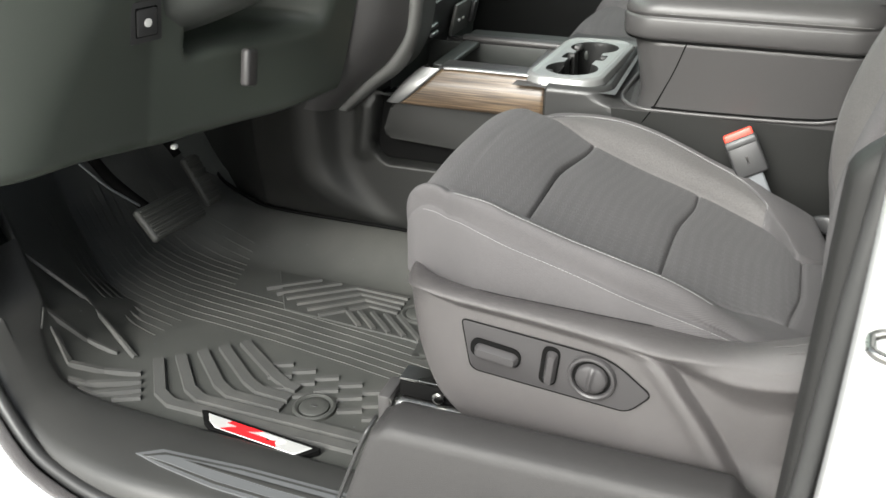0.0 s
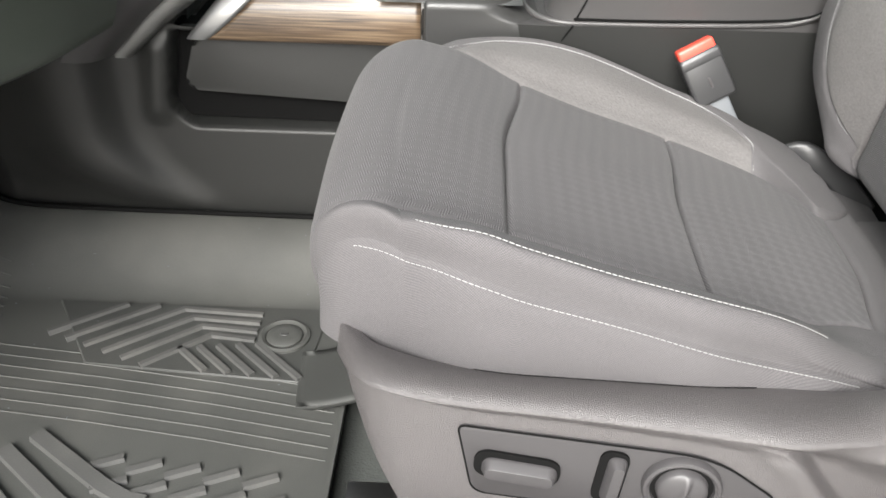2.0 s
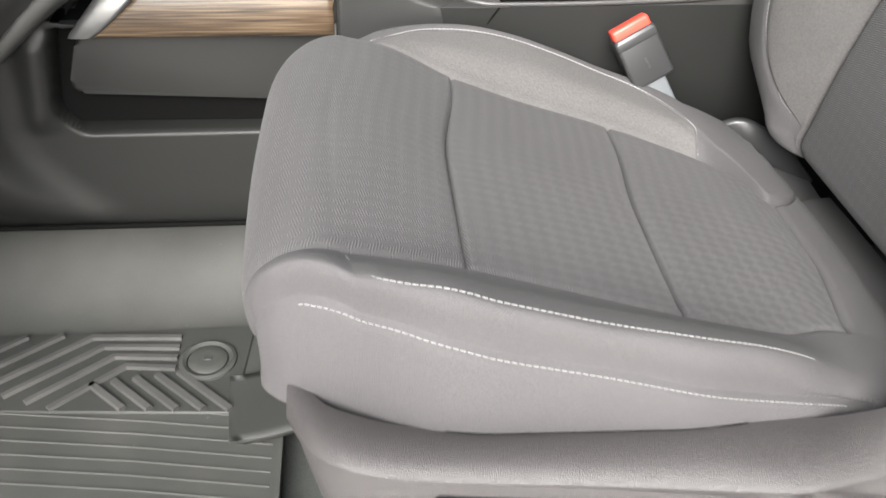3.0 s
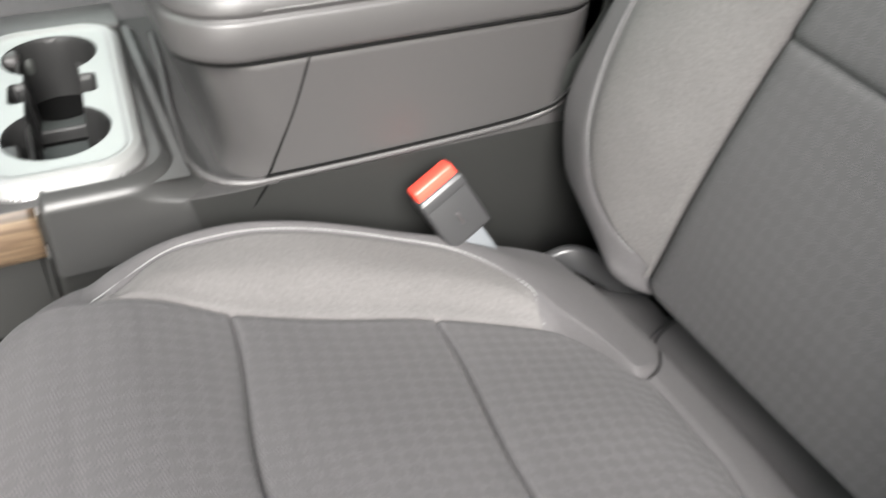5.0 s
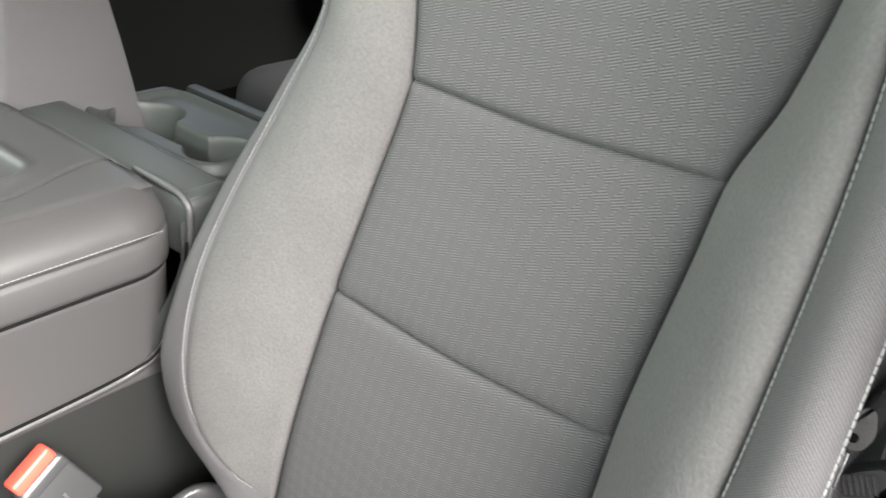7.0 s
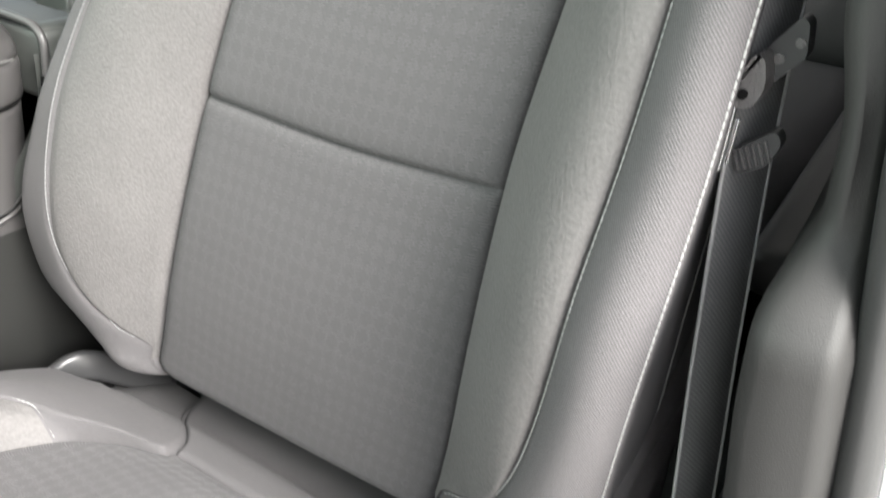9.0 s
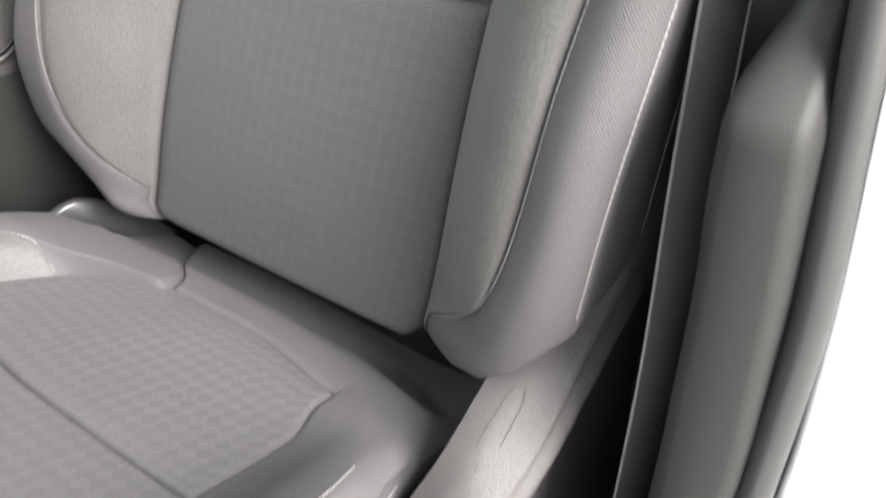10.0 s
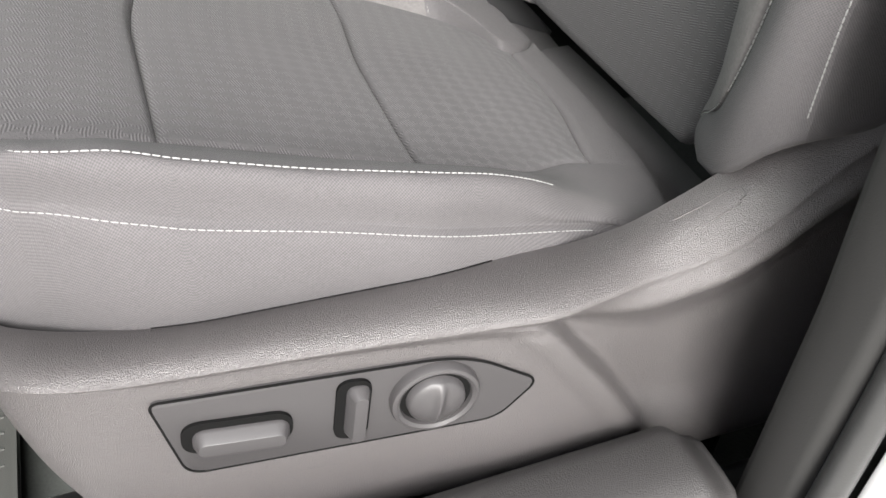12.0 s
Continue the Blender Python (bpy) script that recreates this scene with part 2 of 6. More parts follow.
def prism(outline, depth, r=0.002, seg=2, frame_m=None):
    """A plate with the outline (x, y) in its own plane, its face at 0 and its back at -depth, edges of the face rounded."""
    bm = bmesh.new()
    top = [bm.verts.new((x, y, 0)) for x, y in outline]
    low = [bm.verts.new((x, y, -depth)) for x, y in outline]
    face = bm.faces.new(top)
    bm.faces.new(low[::-1])
    n = len(top)
    for i in range(n):
        bm.faces.new((top[i], low[i], low[(i + 1) % n], top[(i + 1) % n]))
    if r:
        bmesh.ops.bevel(bm, geom=list(face.edges), offset=r, segments=seg, profile=0.5, affect="EDGES")
    if frame_m is not None:
        bmesh.ops.transform(bm, matrix=frame_m, verts=bm.verts[:])
    return bm


def lathe(profile, n=32, frame_m=None):
    """A turned body about z from (radius, height) points."""
    bm = bmesh.new()
    rings = []
    for r, h in profile:
        rings.append([bm.verts.new((r * math.cos(2 * math.pi * k / n), r * math.sin(2 * math.pi * k / n), h)) for k in range(n)])
    for a, b in zip(rings, rings[1:]):
        for k in range(n):
            bm.faces.new((a[k], a[(k + 1) % n], b[(k + 1) % n], b[k]))
    bm.faces.new(rings[0][::-1])
    bm.faces.new(rings[-1])
    if frame_m is not None:
        bmesh.ops.transform(bm, matrix=frame_m, verts=bm.verts[:])
    return bm


def smooth_path(points, n=40):
    pts = np.array(points, float)
    s = np.r_[0, np.cumsum(np.linalg.norm(np.diff(pts, axis=0), axis=1))]
    q = np.linspace(0, s[-1], n)
    return np.stack([tab(q, *zip(s, pts[:, k])) for k in range(3)], 1)


def sweep(path, section, up=(0, 0, 1)):
    """A closed section (across, up) carried along a path, as an array for sheet(wrap=True)."""
    path = np.asarray(path, float)
    t = np.gradient(path, axis=0)
    t /= np.linalg.norm(t, axis=1)[:, None]
    side = np.cross(t, np.array(up, float))
    side /= np.linalg.norm(side, axis=1)[:, None]
    top = np.cross(side, t)
    sec = np.array(section, float)
    P = path[:, None] + sec[None, :, :1] * side[:, None] + sec[None, :, 1:] * top[:, None]
    ends = [np.repeat(P[:1].mean(1, keepdims=True), P.shape[1], 1), np.repeat(P[-1:].mean(1, keepdims=True), P.shape[1], 1)]
    return np.concatenate([ends[0], P, ends[1]])


def ring(rx, ry=None, n=12):
    ry = rx if ry is None else ry
    return [(rx * math.cos(2 * math.pi * k / n), ry * math.sin(2 * math.pi * k / n)) for k in range(n)]


def flat_section(w, h, r):
    """A flat bar's section with rounded corners."""
    out = []
    for cx, cy, a0 in ((w / 2 - r, h / 2 - r, 0), (-w / 2 + r, h / 2 - r, 90), (-w / 2 + r, -h / 2 + r, 180), (w / 2 - r, -h / 2 + r, 270)):
        out += [(cx + r * math.cos(radians(a0 + a)), cy + r * math.sin(radians(a0 + a))) for a in (0, 45, 90)]
    return out


def tube(name, points, r, mat, parent=None, label="", n=40, ry=None):
    return sheet(name, sweep(smooth_path(points, n), ring(r, ry)), mat, parent, label, wrap=True)


def stitches(name, path, normal, mat, parent, length=0.0029, gap=0.0041, r=0.00032, label=""):
    """Single stitches laid along a path, each a small rounded bar half sunk into the cloth."""
    path = np.asarray(path, float)
    for _ in range(2 if len(path) > 12 else 0):
        path[2:-2] = (path[:-4] + path[1:-3] + path[2:-2] + path[3:-1] + path[4:]) / 5
    s = np.r_[0, np.cumsum(np.linalg.norm(np.diff(path, axis=0), axis=1))]
    verts, faces = [], []
    nrm = np.asarray(normal, float)
    for q in np.arange(gap, s[-1] - gap, gap):
        a, b = (np.array([np.interp(q + d, s, path[:, k]) for k in range(3)]) for d in (-length / 2, length / 2))
        nn = nrm if nrm.ndim == 1 else np.array([np.interp(q, s, nrm[:, k]) for k in range(3)])
        t = (b - a) / np.linalg.norm(b - a)
        nn = nn / np.linalg.norm(nn)
        side = np.cross(t, nn)
        k = len(verts)
        for c, w, h in ((a - t * r, 0.4, 0.2), (a + t * r, 1, 1), (b - t * r, 1, 1), (b + t * r, 0.4, 0.2)):
            for e in (-1, 1):
                verts.append(c + side * e * r * w - nn * r)
                verts.append(c + side * e * r * w * 0.6 + nn * r * h)
        for i in range(3):
            o = k + 4 * i
            faces += [(o, o + 4, o + 5, o + 1), (o + 1, o + 5, o + 7, o + 3), (o + 3, o + 7, o + 6, o + 2)]
        faces += [(k, k + 1, k + 3, k + 2), (k + 12, k + 14, k + 15, k + 13)]
    me = bpy.data.meshes.new(name)
    me.from_pydata([tuple(v) for v in verts], [], faces)
    finish(me, mat)
    return under(link(name, me, None, label), parent)


# ---- seats ----
def close_ends(n):
    """n + 1 steps from 0 to 1, drawn together at both ends."""
    return (1 - np.cos(np.linspace(0, math.pi, n + 1))) / 2


def join_steps(*counts):
    out, marks = [0.0], [0]
    for k, c in enumerate(counts):
        out += list(k + close_ends(c)[1:])
        marks.append(len(out) - 1)
    return np.array(out), marks


def lengths(P):
    """Surface lengths along both ways of the grid, for the weave."""
    a = np.cumsum(np.r_[np.zeros((1, P.shape[1])), np.linalg.norm(np.diff(P, axis=0), axis=2)], 0)
    b = np.cumsum(np.c_[np.zeros((P.shape[0], 1)), np.linalg.norm(np.diff(P, axis=1), axis=2)], 1)
    return np.stack([a - a[[P.shape[0] // 2]], b - b[:, [P.shape[1] // 2]]], -1)


SEAT_MID = 0.975


def seat_plane(x):
    return 0.256 - 0.30 * x


def crest_y(x):
    """The line along the top of the outboard bolster, where its stitching runs."""
    return tab(x, (-0.33, 0.795), (-0.29, 0.782), (-0.254, 0.771), (-0.2, 0.763), (-0.1, 0.766), (-0.04, 0.775), (0.0, 0.790), (0.05, 0.806), (0.2, 0.82))


def cushion_places():
    s, cols = join_steps(16, 28, 44, 18, 12, 10)
    u, rows = join_steps(30, 30, 40, 16)
    front = lambda y: -0.290 + tab(y, (0.74, 0.016), (0.77, 0.011), (0.80, 0.005), (0.84, -0.001), (0.88, -0.005), (0.98, -0.007), (1.1, -0.004), (1.16, 0.004), (1.2, 0.015), (1.24, 0.032))
    lines = (front,
             lambda y: tab(y, (0.75, -0.214), (0.858, -0.214), (0.99, -0.214), (1.127, -0.196), (1.24, -0.19)),
             lambda y: tab(y, (0.75, -0.064), (0.855, -0.064), (0.98, -0.062), (1.111, -0.047), (1.24, -0.045)),
             lambda y: tab(y, (0.75, 0.07), (0.872, 0.074), (0.96, 0.088), (1.05, 0.090), (1.24, 0.1)),
             lambda y: 0.2 + 0 * y)
    top = np.zeros((len(u), len(s), 3))
    for i, uu in enumerate(u):
        k = min(int(uu), 3)
        f = uu - k
        xc = float(lines[k](SEAT_MID) * (1 - f) + lines[k + 1](SEAT_MID) * f)
        y1 = float(tab(xc, (-0.31, 0.792), (-0.276, 0.772), (-0.247, 0.761), (-0.2, 0.756), (-0.1, 0.755), (-0.05, 0.763), (0.0, 0.772), (0.03, 0.782), (0.1, 0.79), (0.2, 0.80)))
        zs = float(tab(xc, (-0.31, 0.346), (-0.275, 0.351), (-0.247, 0.347), (-0.2, 0.334), (-0.15, 0.321), (-0.1, 0.305), (-0.05, 0.286), (0.0, 0.268), (0.03, 0.253), (0.1, 0.226), (0.2, 0.19)))
        yk = max(float(crest_y(xc)), y1 + 0.006)
        zk = float(tab(xc, (-0.30, 0.371), (-0.28, 0.376), (-0.254, 0.376), (-0.2, 0.363), (-0.15, 0.347), (-0.1, 0.333), (-0.05, 0.316), (-0.02, 0.301), (0.02, 0.273), (0.075, 0.240), (0.12, 0.222), (0.2, 0.196)))
        y2 = float(tab(xc, (-0.30, 0.848), (-0.214, 0.857), (-0.064, 0.853), (0.02, 0.856), (0.074, 0.872), (0.2, 0.875)))
        y3 = float(tab(xc, (-0.30, 1.152), (-0.253, 1.158), (-0.205, 1.147), (-0.156, 1.143), (-0.1, 1.141), (-0.057, 1.137), (-0.01, 1.128), (0.038, 1.115), (0.062, 1.084), (0.082, 1.047), (0.10, 1.052), (0.154, 1.115), (0.2, 1.14)))
        arch = float(tab(xc, (-0.288, 0.004), (-0.274, 0.014), (-0.262, 0.030), (-0.245, 0.046), (-0.227, 0.056), (-0.197, 0.067), (-0.167, 0.072), (-0.08, 0.073), (-0.03, 0.073), (-0.012, 0.068), (0.006, 0.057), (0.020, 0.043), (0.030, 0.029), (0.036, 0.017), (0.046, 0.006), (0.2, 0.005)))
        y35 = y3 + arch
        y4 = max(y35 + 0.012, float(tab(xc, (-0.29, 1.205), (-0.25, 1.221), (-0.2, 1.230), (-0.05, 1.229), (0.02, 1.222), (0.1, 1.216), (0.2, 1.205))))
        y5 = y4 + 0.010
        zi = float(tab(xc, (-0.30, 0.330), (-0.276, 0.338), (-0.25, 0.336), (-0.2, 0.331), (-0.15, 0.320), (-0.1, 0.302), (-0.05, 0.282), (0.0, 0.266), (0.03, 0.257), (0.06, 0.246), (0.1, 0.228), (0.2, 0.184)))
        zp = float(seat_plane(xc))
        zq = zp - 0.009 * float(step(-0.28, -0.22, xc)) * (1 - float(step(0.035, 0.08, xc)))
        swell = 0.0045 * math.sin(math.pi * f) ** 0.6 if k < 3 else 0.002
        swell += 0.004 * (k == 0)
        ys = np.interp(s, range(7), (0.742, y1, y2, y3, y35, y4, y5))
        knots = [(y1, zs), (0.5 * (y1 + yk), zs + 0.72 * (zk - zs)), (yk, zk), (yk + 0.3 * (y2 - yk), zp + 0.80 * (zk - zp)), (yk + 0.7 * (y2 - yk), zp + 0.27 * (zk - zp)), (y2, zp - 0.001), (0.5 * (y2 + y3), 0.5 * (zp + zq) + swell), (y3, zq - 0.001 + 0.006 * (1 - float(step(-0.26, -0.12, xc))))]
        if arch > 0.012:
            knots.append((y3 + 0.5 * arch, 0.5 * (zq + zi) + 0.007 * float(step(0.012, 0.05, arch))))
        knots += [(y35 + 0.001, zi), (y35 + 0.55 * (y4 - y35), zi + 0.002), (y4, zi - 0.010)]
        z = tab(ys, *knots)
        a = np.clip(s, 0, 1)
        low = float(tab(xc, (-0.3, 0.252), (-0.05, 0.245), (0.0, 0.235), (0.2, 0.16)))
        side = s < 1
        z = np.where(side, low + (zs - low) * a, z)
        y = np.where(side, y1 + 0.007 * (1 - a) - 0.007 * np.sin(math.pi * a), ys)
        b = np.clip(s - 5, 0, 1)
        z = np.where(s > 5, zi - 0.010 - 0.17 * b, z)
        y = np.where(s > 5, y4 + 0.010 * np.sin(b * math.pi * 0.6), y)
        x = np.array([float(lines[k](q) * (1 - f) + lines[k + 1](q) * f) for q in np.clip(y, 0.75, 1.24)])
        # seams pulled into the foam
        pull = 0.0025 * bell(y, y2, 0.0022) * (1 - step(0.07, 0.1, xc)) + 0.004 * bell(y, y3, 0.0022)
        pull = pull + 0.0022 * bell(y, y35, 0.0018) * (arch > 0.012)
        within = step(1.97, 2.05, s) * (1 - step(2.95, 3.03, s))
        for line, deep in ((1, 0.0050), (2, 0.0060), (3, 0.0045)):
            pull = pull + 1.2 * deep * within * bell(x, lines[line](y), 0.0015) + 0.22 * deep * within * bell(x, lines[line](y), 0.010)
        z = z - pull - 0.30 * (x - xc) - 0.024 * step(0.122, 0.148, x + 0.018 * step(1.08, 1.20, y) + 0.03 * step(0.90, 0.78, y)) * step(0.77, 0.86, y)
        y = y + 0.0055 * bell(s, 1, 0.03) * (xc < 0.06)
        top[i] = np.stack([x, y, z], 1)
    # rolled front edge, tucked in towards its foot
    r, a0 = 0.050, math.atan(0.30)
    angles = np.linspace(0, radians(128), 22)[1:]
    base = top[0]
    foot = 0.256
    roll = []
    for a in angles:
        tuck = 0.042 * math.sin(min(a, radians(90))) * (np.clip((0.86 - base[:, 1]) / 0.10, 0, 1) - 0.6 * np.clip((base[:, 1] - 1.12) / 0.08, 0, 1))
        tuck = tuck + 0.022 * float(step(0.9, 2.2, a)) * np.clip((0.90 - base[:, 1]) / 0.12, 0, 1)
        z = base[:, 2] + r * (math.cos(a - a0) - math.cos(a0)) * np.clip((base[:, 2] - foot) / 0.075, 0.04, 1.2)
        roll.append(np.stack([base[:, 0] - r * (math.sin(a - a0) + math.sin(a0)), base[:, 1] + tuck, z], 1))
    for d in np.linspace(0.1, 1.0, 7):
        roll.append(roll[len(angles) - 1] + np.array([0.10 * d ** 1.3, 0, -0.012 * d]))
    # corner seam down the front
    for k, q in enumerate(roll):
        q[:, 0] += 0.003 * bell(s, 2, 0.04) + 0.003 * bell(s, 3, 0.03)
    P = np.concatenate([np.array(roll[::-1]), top])
    off = len(roll)
    return P, [off + k for k in rows], cols


def back_places():
    s, cols = join_steps(10, 10, 20, 44, 18, 14, 10)
    u, rows = join_steps(30, 24, 34)
    top_z = 0.93
    ya = lambda z: tab(z, (0.28, 0.738), (0.335, 0.729), (0.40, 0.722), (0.47, 0.716), (0.56, 0.712), (0.93, 0.712))
    yb = lambda z: tab(z, (0.24, 0.848), (0.285, 0.838), (0.296, 0.826), (0.306, 0.809), (0.34, 0.781), (0.418, 0.763), (0.494, 0.756), (0.56, 0.751), (0.66, 0.749), (0.93, 0.77))
    yo = lambda z: tab(z, (0.24, 0.855), (0.292, 0.845), (0.483, 0.836), (0.60, 0.822), (0.637, 0.818), (0.69, 0.800), (0.76, 0.79), (0.93, 0.80))
    yi = lambda z: tab(z, (0.24, 1.128), (0.29, 1.114), (0.478, 1.075), (0.56, 1.056), (0.638, 1.043), (0.69, 1.052), (0.76, 1.075), (0.93, 1.09))
    ye = lambda z: tab(z, (0.24, 1.165), (0.262, 1.205), (0.30, 1.236), (0.352, 1.240), (0.43, 1.225), (0.51, 1.2), (0.61, 1.158), (0.67, 1.135), (0.75, 1.13), (0.93, 1.12))
    yw = lambda z: tab(z, (0.24, 1.130), (0.262, 1.1225), (0.268, 1.127), (0.283, 1.146), (0.302, 1.166), (0.328, 1.184), (0.36, 1.192), (0.404, 1.194), (0.447, 1.190), (0.488, 1.182), (0.528, 1.170), (0.61, 1.138), (0.67, 1.117), (0.75, 1.114), (0.93, 1.105))
    x1 = lambda z: tab(z, (0.28, 0.108), (0.37, 0.092), (0.43, 0.086), (0.55, 0.104), (0.66, 0.134), (0.93, 0.22))
    x2 = lambda z: tab(z, (0.26, 0.132), (0.285, 0.126), (0.306, 0.110), (0.34, 0.092), (0.437, 0.088), (0.555, 0.116), (0.66, 0.148), (0.93, 0.23))
    xi = lambda z: tab(z, (0.22, 0.139), (0.29, 0.139), (0.483, 0.163), (0.638, 0.198), (0.93, 0.275))
    x5 = lambda z: tab(z, (0.24, 0.134), (0.262, 0.128), (0.30, 0.116), (0.352, 0.112), (0.44, 0.126), (0.51, 0.148), (0.61, 0.182), (0.67, 0.2), (0.93, 0.268))
    bottom = lambda y: tab(y, (0.71, 0.362), (0.735, 0.338), (0.763, 0.303), (0.785, 0.286), (0.825, 0.280), (0.845, 0.270), (0.87, 0.25), (1.1, 0.246), (1.16, 0.252), (1.215, 0.275), (1.24, 0.31))
    zl = (lambda y: bottom(y),
          lambda y: tab(y, (0.72, 0.480), (0.836, 0.478), (0.95, 0.474), (1.075, 0.478), (1.24, 0.48)),
          lambda y: tab(y, (0.72, 0.637), (0.818, 0.637), (0.93, 0.634), (1.043, 0.638), (1.24, 0.638)),
          lambda y: top_z + 0 * y)
    P = np.zeros((len(u), len(s), 3))
    for i, uu in enumerate(u):
        k = min(int(uu), 2)
        f = uu - k
        z = np.full(len(s), 0.5)
        for _ in range(4):
            ys = np.zeros(len(s))
            for j, ss in enumerate(s):
                q = z[j]
                ys[j] = np.interp(ss, range(8), (0.742, float(ya(q)), float(yb(q)), float(yo(q)), float(yi(q)), min(max(float(yi(q)) + 0.0015, float(yw(q))), float(ye(q)) - 0.008), float(ye(q)), float(ye(q)) - 0.006))
            z = np.array([float(zl[k](q) * (1 - f) + zl[k + 1](q) * f) for q in ys])
        x = np.zeros(len(s))
        for j, ss in enumerate(s):
            q = z[j]
            a1, a2, a3, a5 = float(x1(q)), float(x2(q)), float(xi(q)), float(x5(q))
            if ss <= 1:
                x[j] = 0.30 + (a1 + 0.006 - 0.30) * ss ** 1.0
            elif ss <= 2:
                t = ss - 1
                x[j] = a1 * (1 - t) + a2 * t - (0.010 + 0.009 * (1 - float(step(0.29, 0.34, q)))) * math.sin(math.pi * t) + 0.006 * (1 - t) ** 6
            elif ss <= 3:
                t = ss - 2
                x[j] = a2 + (a3 - a2) * t - 0.018 * float(step(0.29, 0.42, q)) * math.sin(math.pi * t ** 0.8)
            elif ss <= 4:
                t = ss - 3
                x[j] = a3 - 0.003 * math.sin(math.pi * f) * math.sin(math.pi * t) ** 0.7
            elif ss <= 6:
                # one swell from the insert's seam to the edge; the wrap's seam only marks it
                t = (ys[j] - float(yi(q))) / max(0.01, float(ye(q)) - 0.012 - float(yi(q)))
                x[j] = a3 + (a5 - a3) * min(t, 1) - 0.016 * math.sin(math.pi * min(1, max(t, 0))) + 0.010 * min(1.0, max(0.0, (t - 1) * 8)) ** 2
            else:
                t = ss - 6
                x[j] = a5 + 0.010 + (0.30 - a5 - 0.010) * t
        pull = 0.003 * bell(s, 1, 0.03) + 0.003 * bell(s, 2, 0.025) + 0.006 * bell(s, 3, 0.008) + 0.006 * bell(s, 4, 0.008) + 0.004 * bell(s, 3, 0.03) + 0.004 * bell(s, 4, 0.03) + 0.0022 * bell(s, 5, 0.05)
        within = step(2.97, 3.05, s) * (1 - step(3.95, 4.03, s))
        pull = pull + within * (0.005 * (bell(z, zl[1](ys), 0.0022) + bell(z, zl[2](ys), 0.0022)) + 0.0015 * (bell(z, zl[1](ys), 0.009) + bell(z, zl[2](ys), 0.009)))
        P[i] = np.stack([x + pull, ys, z], 1)
    r = 0.022
    low = []
    for a in np.linspace(0, radians(100), 8)[1:]:
        q = P[0].copy()
        q[:, 0] += r * (1 - math.cos(a)) * 1.4
        q[:, 2] -= r * math.sin(a)
        q[:, 1] += (SEAT_MID - q[:, 1]) * 0.10 * (1 - math.cos(a))
        low.append(q)
    high = []
    for a in np.linspace(0, radians(90), 9)[1:]:
        q = P[-1].copy()
        q[:, 2] += 0.05 * math.sin(a)
        q[:, :2] += (np.array([0.28, SEAT_MID]) - q[:, :2]) * (1 - math.cos(a))
        high.append(q)
    off = len(low)
    return np.concatenate([np.array(low[::-1]), P, np.array(high)]), [off + k for k in rows], cols


def split(parent, P, cuts, flip_y=None):
    """Cut one surface into its cloth panels along grid lines."""
    uv = lengths(P)
    if flip_y is not None:
        P = P.copy()
        P[..., 1] = flip_y - P[..., 1]
    for name, (i0, i1), (j0, j1), mat, label in cuts:
        sheet(name, P[i0:i1 + 1, j0:j1 + 1], mat, parent, label, uv=uv[i0:i1 + 1, j0:j1 + 1])
    return P


